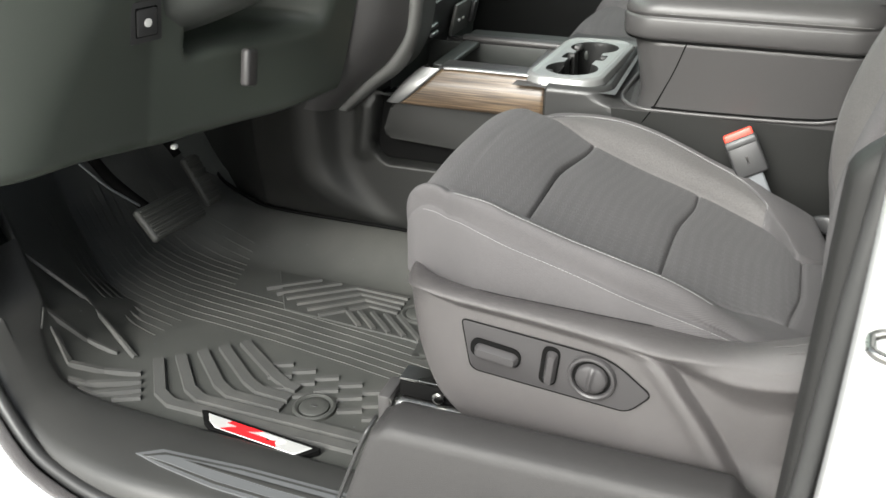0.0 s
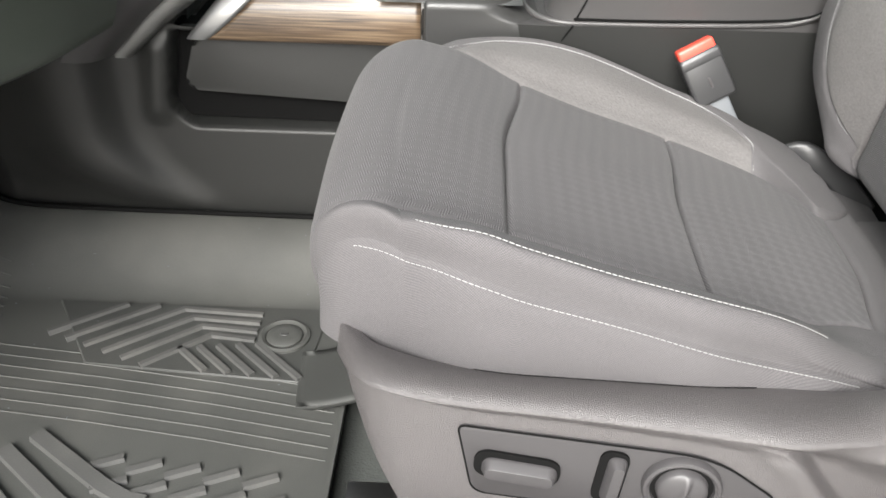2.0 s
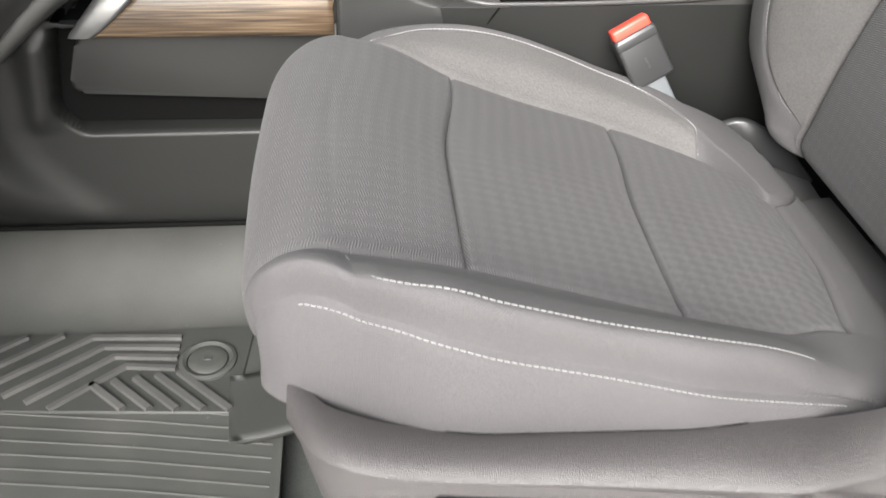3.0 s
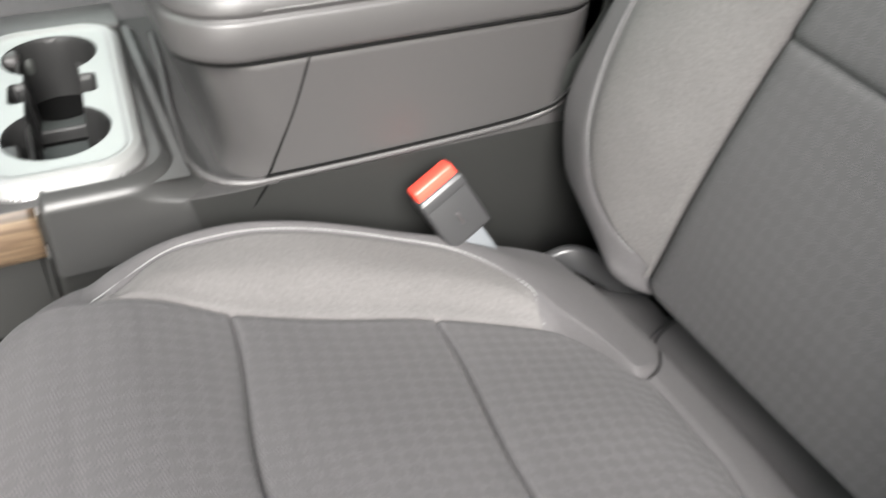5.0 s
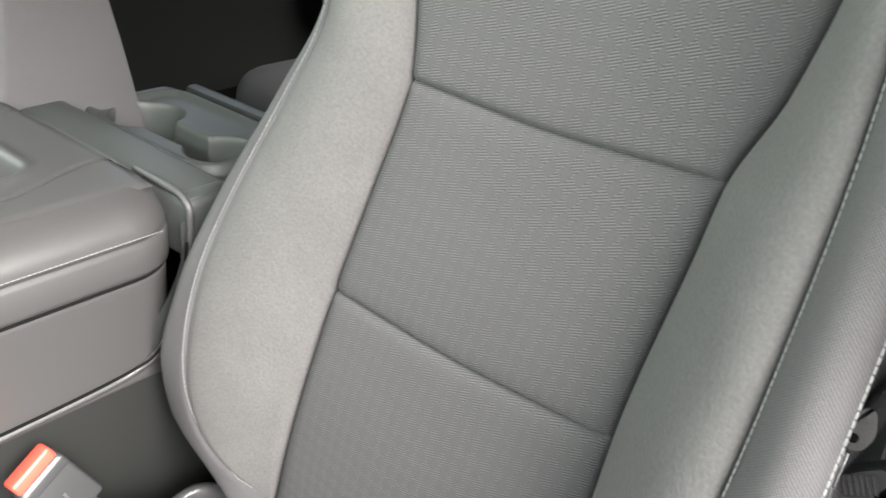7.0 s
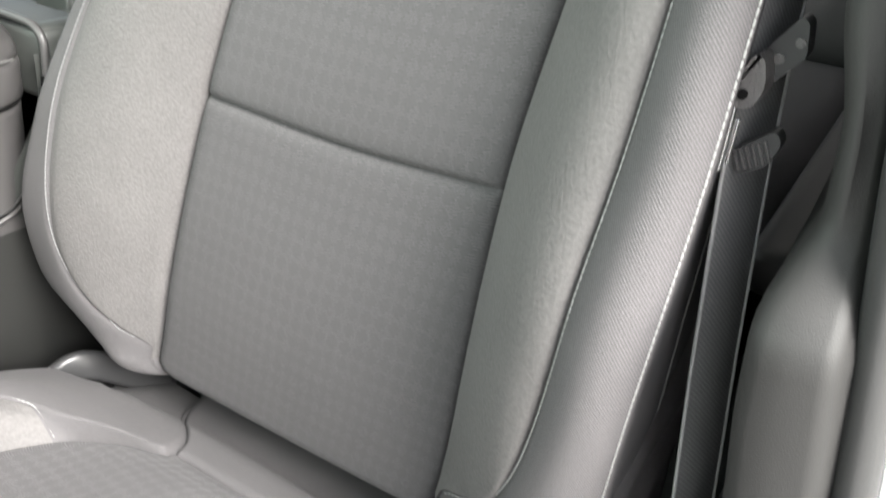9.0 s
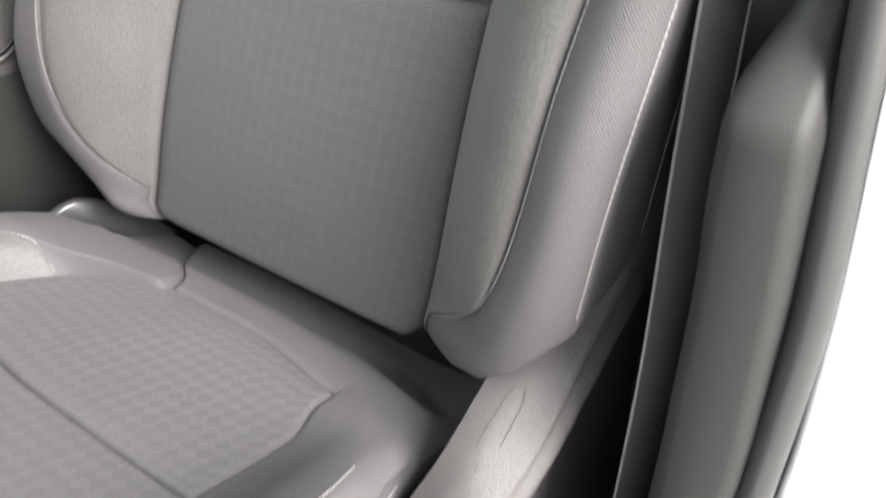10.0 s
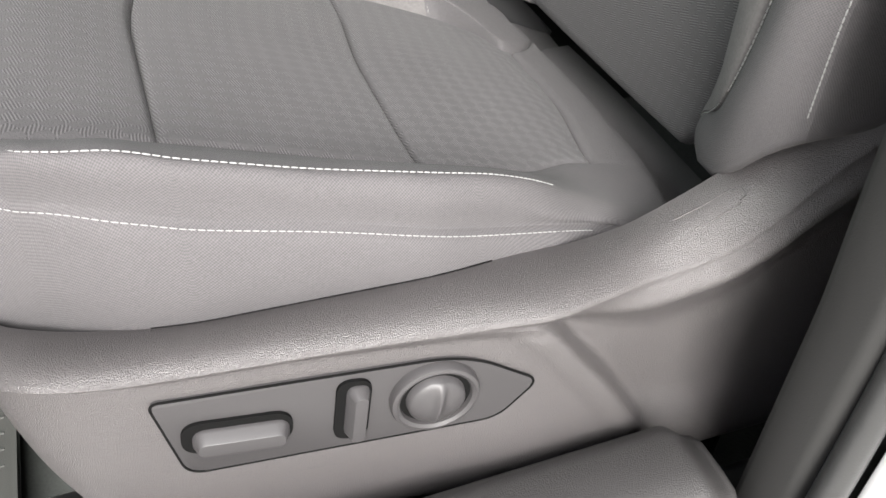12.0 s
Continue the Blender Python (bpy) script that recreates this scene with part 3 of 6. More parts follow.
def seat_cloth(seat, flip_y=None):
    P, R, C = cushion_places()
    end = len(P) - 1
    ends = int(np.argmax(P[:, C[3], 0] > 0.0355))
    P = split(seat, P, (
        ("cushion_side", (0, end), (C[0], C[1]), FABRIC, ""),
        ("cushion_bolster", (0, end), (C[1], C[2]), FABRIC, ""),
        ("cushion_front_panel", (0, R[1]), (C[2], C[3]), INSERT, ""),
        ("cushion_middle_panel", (R[1], R[2]), (C[2], C[3]), INSERT, ""),
        ("cushion_rear_panel", (R[2], R[3]), (C[2], C[3]), INSERT, ""),
        ("cushion_back_strip", (R[3], end), (C[2], C[3]), FABRIC, ""),
        ("cushion_front_corner", (0, R[0]), (C[3], C[5]), FABRIC, ""),
        ("bolster_panel", (R[0], ends), (C[3], C[4]), SUEDE, "pale melange cloth panel"),
        ("bolster_panel_end", (ends, R[3]), (C[3], C[4]), FABRIC, ""),
        ("bolster_rear", (R[3], end), (C[3], C[5]), FABRIC, ""),
        ("bolster_wrap", (R[0], R[3]), (C[4], C[5]), FABRIC, ""),
        ("cushion_inner_side", (0, end), (C[5], C[6]), FABRIC, ""),
    ), flip_y)
    up = np.array([0.3, 0, 1.0])
    rows = range(R[0] + 4, int(np.argmax(P[:, C[1] + 8, 0] > 0.002)))
    crest, seam_side = [], []
    for i in rows:
        run = P[i, C[1] + 4:C[2] + 1]
        across = run[:, 1] if flip_y is None else flip_y - run[:, 1]
        crest.append([np.interp(max(float(crest_y(run[0, 0])) + 0.004, across[0] + 0.003), across, run[:, k]) for k in range(3)])
    crest = np.array(crest)
    run = P[R[0] + 2, C[1] + 4:C[2] + 1]
    across = run[:, 1] if flip_y is None else flip_y - run[:, 1]
    hook = np.array([[np.interp(hy, across, run[:, k]) for k in range(3)] for hy in (0.836, 0.826, 0.814, 0.804)])
    stitches("top_stitching", np.concatenate([hook, crest]) + up * 0.0008, up, THREAD, seat, r=0.0003, label="white contrast stitching")
    for i in range(R[0] - 7, int(np.argmax(P[:, C[1], 0] > 0.028))):
        run = P[i, C[0]:C[1] + 1][::-1]
        far = np.r_[0, np.cumsum(np.linalg.norm(np.diff(run, axis=0), axis=1))]
        seam_side.append([np.interp(0.0048, far, run[:, k]) for k in range(3)])
    out = (0, -1 if flip_y is None else 1, 0.3)
    stitches("side_stitching", np.array(seam_side) + np.array(out) * 0.0007, out, THREAD, seat, r=0.0003, label="white contrast stitching")
    arch = []
    for i in range(R[0] + 3, ends + 1):
        run = P[i, C[3]:C[5] + 1]
        k = C[4] - C[3]
        edge = run[k] + (run[min(k + 5, len(run) - 1)] - run[k]) * 0.35
        arch.append(edge)
    arch += [P[ends, k] + np.array([0.002, 0, 0.0004]) for k in range(C[4] - 1, C[3], -1)]
    stitches("bolster_stitching", np.array(arch) + np.array([0, 0, 0.0009]), (0.2, -0.1, 1.0), THREAD, seat, r=0.0004)

    B, R, C = back_places()
    end = len(B) - 1
    B = split(seat, B, (
        ("backrest_side", (0, end), (C[0], C[1]), FABRIC, ""),
        ("backrest_outer_wrap", (0, end), (C[1], C[2]), FABRIC, ""),
        ("backrest_outer_bolster", (R[0], end), (C[2], C[3]), SUEDE, "pale melange cloth panel"),
        ("backrest_bolster_foot", (0, R[0]), (C[2], C[3]), FABRIC, ""),
        ("backrest_lower_panel", (0, R[1]), (C[3], C[4]), INSERT, ""),
        ("backrest_middle_panel", (R[1], R[2]), (C[3], C[4]), INSERT, ""),
        ("backrest_upper_panel", (R[2], end), (C[3], C[4]), INSERT, ""),
        ("backrest_inner_bolster", (R[0], end), (C[4], C[5]), SUEDE, "pale melange cloth panel"),
        ("backrest_inner_foot", (0, R[0]), (C[4], C[5]), FABRIC, ""),
        ("backrest_inner_wrap", (0, end), (C[5], C[7]), FABRIC, ""),
    ), flip_y)
    back = np.stack([B[:, -1] * (1 - t) + B[:, 0] * t + np.array([0.03 * math.sin(math.pi * t), 0, 0]) for t in np.linspace(0, 1, 12)], 1)
    sheet("backrest_shell", back, PLASTIC_SOFT, seat, "dark moulded back shell")
    sign = -1 if flip_y is None else 1
    rows = range(R[0] + 4, len(B) - 9)
    edge = []
    for i in rows:
        # a fixed way outside the panel's seam
        run = B[i, C[1]:C[2] + 1][::-1]
        far = np.r_[0, np.cumsum(np.linalg.norm(np.diff(run, axis=0), axis=1))]
        edge.append([np.interp(0.0045, far, run[:, k]) for k in range(3)])
    inner = []
    for i in rows:
        if np.linalg.norm(B[i, C[5]] - B[i, C[4]]) < 0.012:
            continue
        run = B[i, C[5]:C[6] + 1]
        far = np.r_[0, np.cumsum(np.linalg.norm(np.diff(run, axis=0), axis=1))]
        inner.append([np.interp(0.004, far, run[:, k]) for k in range(3)])
    stitches("backrest_stitching", np.array(inner) + np.array([-0.0008, 0, 0]), (-1, -0.3 * sign, 0), THREAD_DARK, seat, r=0.0004, label="contrast stitching")
    stitches("backrest_stitching", np.array(edge) + np.array([-0.0009, 0, 0]), (-1, 0.4 * sign, 0), THREAD, seat, r=0.0004, label="contrast stitching")
    for col, mat, n in ((C[0] + 5, THREAD_DARK, (-0.2, sign, 0)), (C[1] + 1, THREAD, (-0.4, sign, 0))):
        stitches("backrest_stitching", np.array([B[i, col] for i in rows]) + np.array(n) * 0.0006, n, mat, seat, r=0.0004, label="contrast stitching")


driver_seat = thing("driver_seat", (0, SEAT_MID, 0), "grey and black cloth driver's bucket seat with white stitching", "car seat", "front seats")
seat_cloth(driver_seat)


# side trim of the driver's seat
def valance_places():
    xs = np.concatenate([np.linspace(-0.328, -0.27, 24)[:-1], np.linspace(-0.27, 0.06, 190)[:-1], np.linspace(0.06, 0.27, 50)])
    w = np.concatenate([np.linspace(0, 0.3, 18)[:-1], np.linspace(0.3, 0.42, 20)[:-1], np.linspace(0.42, 1, 60)])
    P = np.zeros((len(xs), len(w), 3))
    for i, x in enumerate(xs):
        zc = float(tab(x, (-0.328, 0.264), (-0.30, 0.272), (-0.25, 0.275), (-0.1, 0.2745), (-0.05, 0.270), (0.0, 0.2640), (0.03, 0.266), (0.06, 0.274), (0.10, 0.288), (0.14, 0.318), (0.19, 0.36), (0.27, 0.39)))
        yc = float(tab(x, (-0.328, 0.835), (-0.316, 0.808), (-0.30, 0.787), (-0.25, 0.766), (-0.2, 0.761), (-0.1, 0.760), (-0.03, 0.765), (0.05, 0.770), (0.115, 0.775), (0.16, 0.765), (0.27, 0.76)))
        ybr = float(tab(x, (-0.328, 0.790), (-0.316, 0.760), (-0.30, 0.738), (-0.28, 0.726), (-0.24, 0.719), (-0.10, 0.710), (-0.05, 0.708), (0.0, 0.718), (0.03, 0.725), (0.08, 0.7275), (0.14, 0.729), (0.27, 0.722)))
        zbr = float(tab(x, (-0.328, 0.268), (-0.31, 0.281), (-0.28, 0.2905), (-0.19, 0.289), (-0.08, 0.281), (-0.03, 0.2755), (0.03, 0.2715), (0.07, 0.275), (0.105, 0.290), (0.13, 0.310), (0.19, 0.350), (0.27, 0.378)))
        zb = float(tab(x, (-0.328, 0.262), (-0.315, 0.235), (-0.295, 0.19), (-0.272, 0.152), (-0.235, 0.130), (-0.1, 0.126), (0.0, 0.108), (0.05, 0.088), (0.27, 0.075)))
        face = float(tab(x, (-0.328, 0.800), (-0.316, 0.772), (-0.30, 0.752), (-0.28, 0.741), (-0.244, 0.7313), (-0.18, 0.7251), (-0.1, 0.7174), (-0.045, 0.7122), (0.0, 0.7125), (0.06, 0.7165), (0.3, 0.718)))
        soft = float(step(-0.04, 0.05, x))
        for j, q in enumerate(w):
            if q <= 0.3:
                t = q / 0.3
                y = yc + (ybr - yc) * t
                z = zc + (zbr - zc) * t + 0.003 * math.sin(math.pi * t) - 0.006 * (1 - soft) * t ** 6 - 0.009 * soft * t ** 3
            else:
                t = (q - 0.3) / 0.7
                z = (zbr - 0.006 - 0.003 * soft) * (1 - t) + zb * t
                y = ybr + (face - ybr) * float(step(0, 0.10, t)) + 0.012 * max(0, t - 0.6) ** 1.5
                # sculpted sweep behind the switches
                edge = float(tab(z, (0.13, 0.045), (0.175, 0.018), (0.20, 0.002), (0.229, -0.020), (0.252, -0.037), (0.263, -0.052), (0.271, -0.076), (0.29, -0.14)))
                behind = float(step(edge - 0.001, edge + 0.008, x))
                y += 0.017 * behind * float(step(0, 0.16 + 0.14 * soft, t)) * (1 - 0.8 * float(step(0.60, 1.0, t)))
                y -= 0.0025 * float(bell(x, edge - 0.010, 0.010)) * float(step(0.02, 0.15, t)) * (1 - float(step(0.85, 1, t)))
            P[i, j] = (x, y, z)
    lip = P[:, -1].copy()
    rows = [P]
    for dy, dz in ((0.004, -0.004), (0.012, -0.005), (0.03, -0.002)):
        rows.append((lip + np.array([0, dy, dz]))[:, None])
    return np.concatenate(rows, 1)


V = valance_places()
sheet("side_trim", V, PLASTIC, driver_seat, "grained dark grey plastic side trim")
front = np.stack([V[0] + np.array([0.012 * t * t, 0.42 * t, -0.10 * t * (1 - t) - 0.02 * t]) for t in np.linspace(0, 1, 16)])
sheet("front_trim", front, PLASTIC_SOFT, driver_seat, "dark plastic front apron")

# dark gap where the cushion meets the trim
CU, CR, CC = cushion_places()
gap_line = []
for i in range(CR[0], CR[3]):
    run = CU[i, CC[0]:CC[1] + 1]
    k = int(np.argmin(np.abs(V[:, 0, 0] - run[:, 0].mean())))
    shelf_z = np.interp(run[:, 1], V[k, :18, 1][::-1], V[k, :18, 2][::-1])
    over = run[:, 2] - shelf_z
    hit = np.nonzero((over[:-1] < 0) & (over[1:] >= 0))[0]
    if len(hit) and -0.258 < run[hit[0], 0] < -0.02:
        gap_line.append(run[hit[0]] + (run[hit[0] + 1] - run[hit[0]]) * (-over[hit[0]] / (over[hit[0] + 1] - over[hit[0]])))
gap_line = np.array(gap_line)[6:-8:2]
sheet("trim_gap", sweep(gap_line, ring(0.0009, n=6)), BLACK, driver_seat, wrap=True)

SW = Matrix.Translation((-0.105, 0.7165, 0)) @ Matrix.Rotation(radians(-5.5), 4, "Z") @ Matrix.Translation((0.105, 0, 0)) @ Matrix.Rotation(radians(90), 4, "X")  # own (x, y) becomes world (x, z), face outwards


def smooth_outline(pts, n=6):
    """Round the corners of an outline."""
    out = []
    k = len(pts)
    for i in range(k):
        a, b, c, r = Vector(pts[i - 1][:2]), Vector(pts[i][:2]), Vector(pts[(i + 1) % k][:2]), pts[i][2]
        p, q = b + (a - b).normalized() * r, b + (c - b).normalized() * r
        for j in range(n + 1):
            t = j / n
            out.append(tuple((1 - t) ** 2 * p + 2 * t * (1 - t) * b + t * t * q))
    return out


panel_line = [(-0.2455, 0.2585, 0.006), (-0.0880, 0.2540, 0.022), (-0.0450, 0.2235, 0.008), (-0.067, 0.1975, 0.010), (-0.2345, 0.2000, 0.010)]
under(part("switch_panel", prism(smooth_outline(panel_line), 0.012, 0.0015, 2, SW @ Matrix.Translation((0, 0, 0.0012))), SWITCH, None, "smooth grey switch bezel"), driver_seat)
rim = [tuple(SW @ Vector((*p, 0.001))) for p in smooth_outline(panel_line, 8)]
under(link("panel_groove", sheet_mesh("panel_groove", sweep(np.array(rim + rim[:1]), ring(0.0007), up=(0, 1, 0)), BLACK, wrap=True)), driver_seat)


def bar_switch(name, cx, cz, w, h, tilt, deep, label, lean=-0.2):
    """A rocker bar: a flat narrow face low down and a long facet above it, over a black pill-shaped plate for its
    well's shade.
    """
    m = SW @ Matrix.Translation((cx, cz, 0.0025)) @ Matrix.Rotation(radians(tilt), 4, "Z")
    n = 48

    def pill(ww, hh, shift, out):
        r = min(ww, hh) / 2
        lp = []
        for k in range(n):
            a = 2 * math.pi * (k + 0.5) / n
            c, s = math.cos(a), math.sin(a)
            lp.append((math.copysign(max(0, ww / 2 - r), c) + r * math.copysign(abs(c) ** 0.8, c), r * math.copysign(abs(s) ** 0.8, s) + shift * h, out))
        return lp

    rings = [pill(w, h, 0, -0.004), pill(w, h, 0, 0.22 * deep), pill(0.985 * w, 0.95 * h, 0.0, 0.30 * deep), pill(0.90 * w, 0.60 * h, lean * 0.9, 0.93 * deep), pill(0.885 * w, 0.54 * h, lean, 0.99 * deep), pill(0.86 * w, 0.46 * h, lean, deep)]
    bm = bmesh.new()
    vs = [[bm.verts.new(p) for p in lp] for lp in rings]
    for a, b in zip(vs, vs[1:]):
        for k in range(n):
            bm.faces.new((a[k], a[(k + 1) % n], b[(k + 1) % n], b[k]))
    bm.faces.new(vs[-1])
    bm.faces.new(vs[0][::-1])
    bmesh.ops.transform(bm, matrix=m, verts=bm.verts[:])
    under(part(name, bm, SWITCH, None, label), driver_seat)
    # flat black plate, set off-centre like the shadow in the switch's well
    well = [(x, y) for x, y, _ in pill(w + 0.0070, h + 0.0062, 0.03, 0)]
    under(part(name + "_well_shade", prism([(x + (-0.0018 if abs(tilt) < 45 else 0), y + (0.0012 if abs(tilt) < 45 else 0.0016)) for x, y in well], 0.003, 0.0003, 1, m @ Matrix.Translation((0, 0, 0.0007))), BLACK, None), driver_seat)


bar_switch("slide_switch", -0.2050, 0.2262, 0.0480, 0.0165, -4, 0.0085, "horizontal seat slide switch", 0.04)
bar_switch("recline_switch", -0.1465, 0.2290, 0.038, 0.0120, 85, 0.0085, "upright recline switch", -0.05)
KM = SW @ Matrix.Translation((-0.1045, 0.2285, 0.0025)) @ Matrix.Diagonal((0.9, 0.9, 1, 1))
under(part("lumbar_ring", lathe([(0.0272, -0.003), (0.0272, 0.0022), (0.0262, 0.0040), (0.0240, 0.0046), (0.0220, 0.0034), (0.0212, 0.0005), (0.0208, -0.003)], 56, KM), SWITCH, None, "round knob surround"), driver_seat)
rr, aa = np.meshgrid(np.linspace(0, 1, 16), np.linspace(0, 2 * math.pi, 57)[:-1], indexing="ij")
lx, ly = 0.0184 * rr * np.cos(aa), 0.0184 * rr * np.sin(aa)
tx = lx * math.cos(radians(-8)) + ly * math.sin(radians(-8))
hh = 0.0085 * np.sqrt(np.clip(1.02 - rr ** 2, 0, 1)) ** 0.6 + 0.0026 * bell(tx, 0, 0.0026) * (1 - rr ** 4)
hh[-1] = -0.002
dome = np.stack([lx, ly, hh], -1)
mw = np.array(KM)
dome = dome @ mw[:3, :3].T + mw[:3, 3]
sheet("lumbar_knob", dome, SWITCH, driver_seat, "domed four-way lumbar knob with a ridge", wrap=True)
under(part("knob_gap", lathe([(0.0214, -0.002), (0.0214, 0.0008), (0.0178, 0.0009)], 40, KM), BLACK, None), driver_seat)

# faint embossed tag on the shelf of the trim
def on_trim(x, q):
    """A place on the trim's shelf, q from its inner edge (0) to its brow (1)."""
    i = int(np.argmin(np.abs(V[:, 0, 0] - x)))
    c = q * 17
    k = int(c)
    return V[i, k] * (k + 1 - c) + V[i, min(k + 1, 17)] * (c - k) + np.array([0, 0, 0.0002])


corners = [(0.056, 0.36), (0.094, 0.36), (0.099, 0.44), (0.099, 0.52), (0.094, 0.60), (0.058, 0.62)]
tag = np.array([on_trim(x0 + (x1 - x0) * t, q0 + (q1 - q0) * t) for (x0, q0), (x1, q1) in zip(corners, corners[1:]) for t in np.linspace(0, 1, 8)[:-1]])
tag = sweep(tag, ring(0.00045, n=6))
sheet("embossed_tag", tag, PLASTIC, driver_seat, "faint embossed tag", wrap=True)
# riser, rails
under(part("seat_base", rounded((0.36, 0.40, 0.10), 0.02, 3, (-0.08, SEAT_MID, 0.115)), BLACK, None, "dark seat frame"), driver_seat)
for yy in (0.752, 1.19):
    rail = thing("seat_rail", (-0.10, yy, 0.04), "bright steel seat slide rail bolted to the floor", "seat rail", "seat rails")
    under(part("channel", rounded((0.50, 0.040, 0.040), 0.014, 4, (-0.083, yy, 0.112)), METAL, None), rail)
    under(part("upper_channel", rounded((0.49, 0.024, 0.020), 0.002, 2, (-0.078, yy + 0.004, 0.142)), BLACK, None), rail)
    under(part("top_strip", rounded((0.49, 0.026, 0.004), 0.001, 1, (-0.078, yy + 0.005, 0.155)), METAL, None), rail)
    under(part("end_cap", rounded((0.016, 0.042, 0.046), 0.004, 2, (-0.338, yy, 0.112)), VINYL, None, "grey plastic end cap"), rail)
    under(part("bolt", lathe([(0.007, 0), (0.007, 0.006), (0.004, 0.008)], 12, Matrix.Translation((-0.275, yy - 0.008, 0.142)) @ Matrix.Rotation(radians(90), 4, "X")), METAL, None), rail)
    under(part("foot", rounded((0.05, 0.03, 0.13), 0.004, 2, (-0.28, yy, 0.04)), BLACK, None), rail)
    under(part("foot", rounded((0.05, 0.03, 0.13), 0.004, 2, (0.12, yy, 0.04)), BLACK, None), rail)

passenger_seat = thing("passenger_seat", (0, 1.785, 0), "grey cloth front passenger bucket seat beyond the console", "car seat", "front seats")
seat_cloth(passenger_seat, 2.76)
under(part("seat_base", rounded((0.42, 0.40, 0.16), 0.02, 3, (-0.05, 1.785, 0.14)), BLACK, None), passenger_seat)


# ---- centre console ----
CON_Y, FAR_Y = 1.25, 1.61
console = thing("centre_console", (-0.2, 1.43, 0), "dark grey centre console with wood trim, cup holders and padded armrest", "console")


def console_side(x, z):
    """How far inboard the near flank of the console lies."""
    x, z = np.broadcast_arrays(np.asarray(x, float), np.asarray(z, float))
    base = 1.288 - (0.024 * step(-0.304, -0.297, x) + 0.006 * step(-0.26, -0.14, x)) * step(0.05, 0.25, z) + 0.022 * np.clip((0.33 - z) / 0.33, 0, 1)
    # a soft upright bulge that turns back towards the pocket and curves away under it
    high = step(0.02, 0.14, z)
    xs = x - 0.06 * np.clip((0.19 - z) / 0.1, 0, 1.3) ** 2
    y = base + high * tab(xs, (-1.0, 0.0), (-0.90, 0.0), (-0.80, -0.016), (-0.72, -0.036), (-0.695, -0.033), (-0.655, -0.005), (-0.63, 0.0), (0.5, 0.0)) + 0.9 * np.clip(-0.83 - x, 0, 1) ** 1.15
    # open pocket in the flank
    slant = x - 0.16 * (z - 0.24)
    a = step(-0.597, -0.588, slant - 16 * np.clip(0.214 - z, 0, 1) ** 2) * (1 - step(-0.304, -0.298, x))
    b = step(0.170, 0.188, z) * (1 - step(0.292, 0.298, z))
    lip = bell(slant, -0.610, 0.016) * step(0.17, 0.20, z) * (1 - step(0.275, 0.30, z))
    y = y + 0.075 * a * b - 0.011 * lip * (1 - a)
    return y


gx = np.concatenate([np.linspace(-1.25, -0.86, 20)[:-1], np.linspace(-0.86, -0.25, 190)[:-1], np.linspace(-0.25, 0.42, 60)])
gz = np.concatenate([np.linspace(-0.03, 0.15, 20)[:-1], np.linspace(0.15, 0.33, 64)])
X, Z = np.meshgrid(gx, gz, indexing="ij")
top_line = tab(gx, (-1.25, 0.40), (-0.86, 0.36), (-0.70, 0.335), (-0.62, 0.315), (-0.56, 0.302), (-0.305, 0.302), (-0.298, 0.340), (-0.26, 0.343), (-0.235, 0.339), (-0.215, 0.331), (-0.198, 0.3275), (-0.15, 0.3278), (-0.120, 0.3285), (0.42, 0.3295))
Z = np.where(Z > 0.15, 0.15 + (Z - 0.15) * ((top_line - 0.15) / 0.18)[:, None], Z)
# shade on the lower flank is put into its colour
sheet("lower_flank", np.stack([X, console_side(X, Z), Z], -1), FLANK_SHADED, console, "plastic console flank darkened for shade, with an open pocket")
under(part("far_flank", rounded((1.2, 0.02, 0.36), 0.008, 2, (-0.19, FAR_Y - 0.01, 0.15)), PLASTIC, None), console)

# pod round the cup holders, and the ledge that runs into the armrest box
def plan_loop(x0, x1, y0, y1, r, n=10, left=None):
    out = []
    q = r if left is None else left
    for cx, cy, a0, r in ((x1 - r, y1 - r, 0, r), (x0 + q, y1 - q, 90, q), (x0 + q, y0 + q, 180, q), (x1 - r, y0 + r, 270, r)):
        out += [(cx + r * math.cos(radians(a0 + 90 * k / n)), cy + r * math.sin(radians(a0 + 90 * k / n))) for k in range(n + 1)]
    return np.array(out)


def lofted(levels, cap=True):
    """Rings of one count, given as (loop, z), joined upward and capped to their middles."""
    P = np.stack([np.c_[lp, np.full(len(lp), z)] for lp, z in levels])
    if cap:
        P = np.concatenate([P, P[-1:].mean(1, keepdims=True).repeat(P.shape[1], 1)])
    return P


pod = [(plan_loop(-0.2965, -0.1965 + 0.036 * min(1.0, max(0.0, (0.345 - z) / 0.018)) ** 2.0, 1.2600, 1.60, 0.042, left=0.005), z) for z in (0.285, 0.30, 0.315, 0.3265, 0.329, 0.3315, 0.334, 0.337, 0.340, 0.343)]
pod += [(plan_loop(-0.296, -0.1965, 1.2612, 1.598, 0.042, left=0.005), 0.346), (plan_loop(-0.295, -0.199, 1.265, 1.595, 0.040, left=0.005), 0.3495), (plan_loop(-0.292, -0.204, 1.272, 1.589, 0.036, left=0.005), 0.3520)]
sheet("cup_holder_pod", lofted(pod, cap=False), FLANK, console, "smooth grey pod round the cup holders", wrap=True)
ledge = []
for x in np.linspace(-0.245, -0.126, 20):
    zt = float(np.interp(x, gx, top_line))
    y0 = float(console_side(x, zt))
    top = 0.330 - zt
    ledge.append([(x, y0 + 0.034 * (1 - math.cos(a)), zt + top * math.sin(a)) for a in np.linspace(0, 0.5 * math.pi, 12)] + [(x, 1.40, 0.332), (x, 1.60, 0.334)])
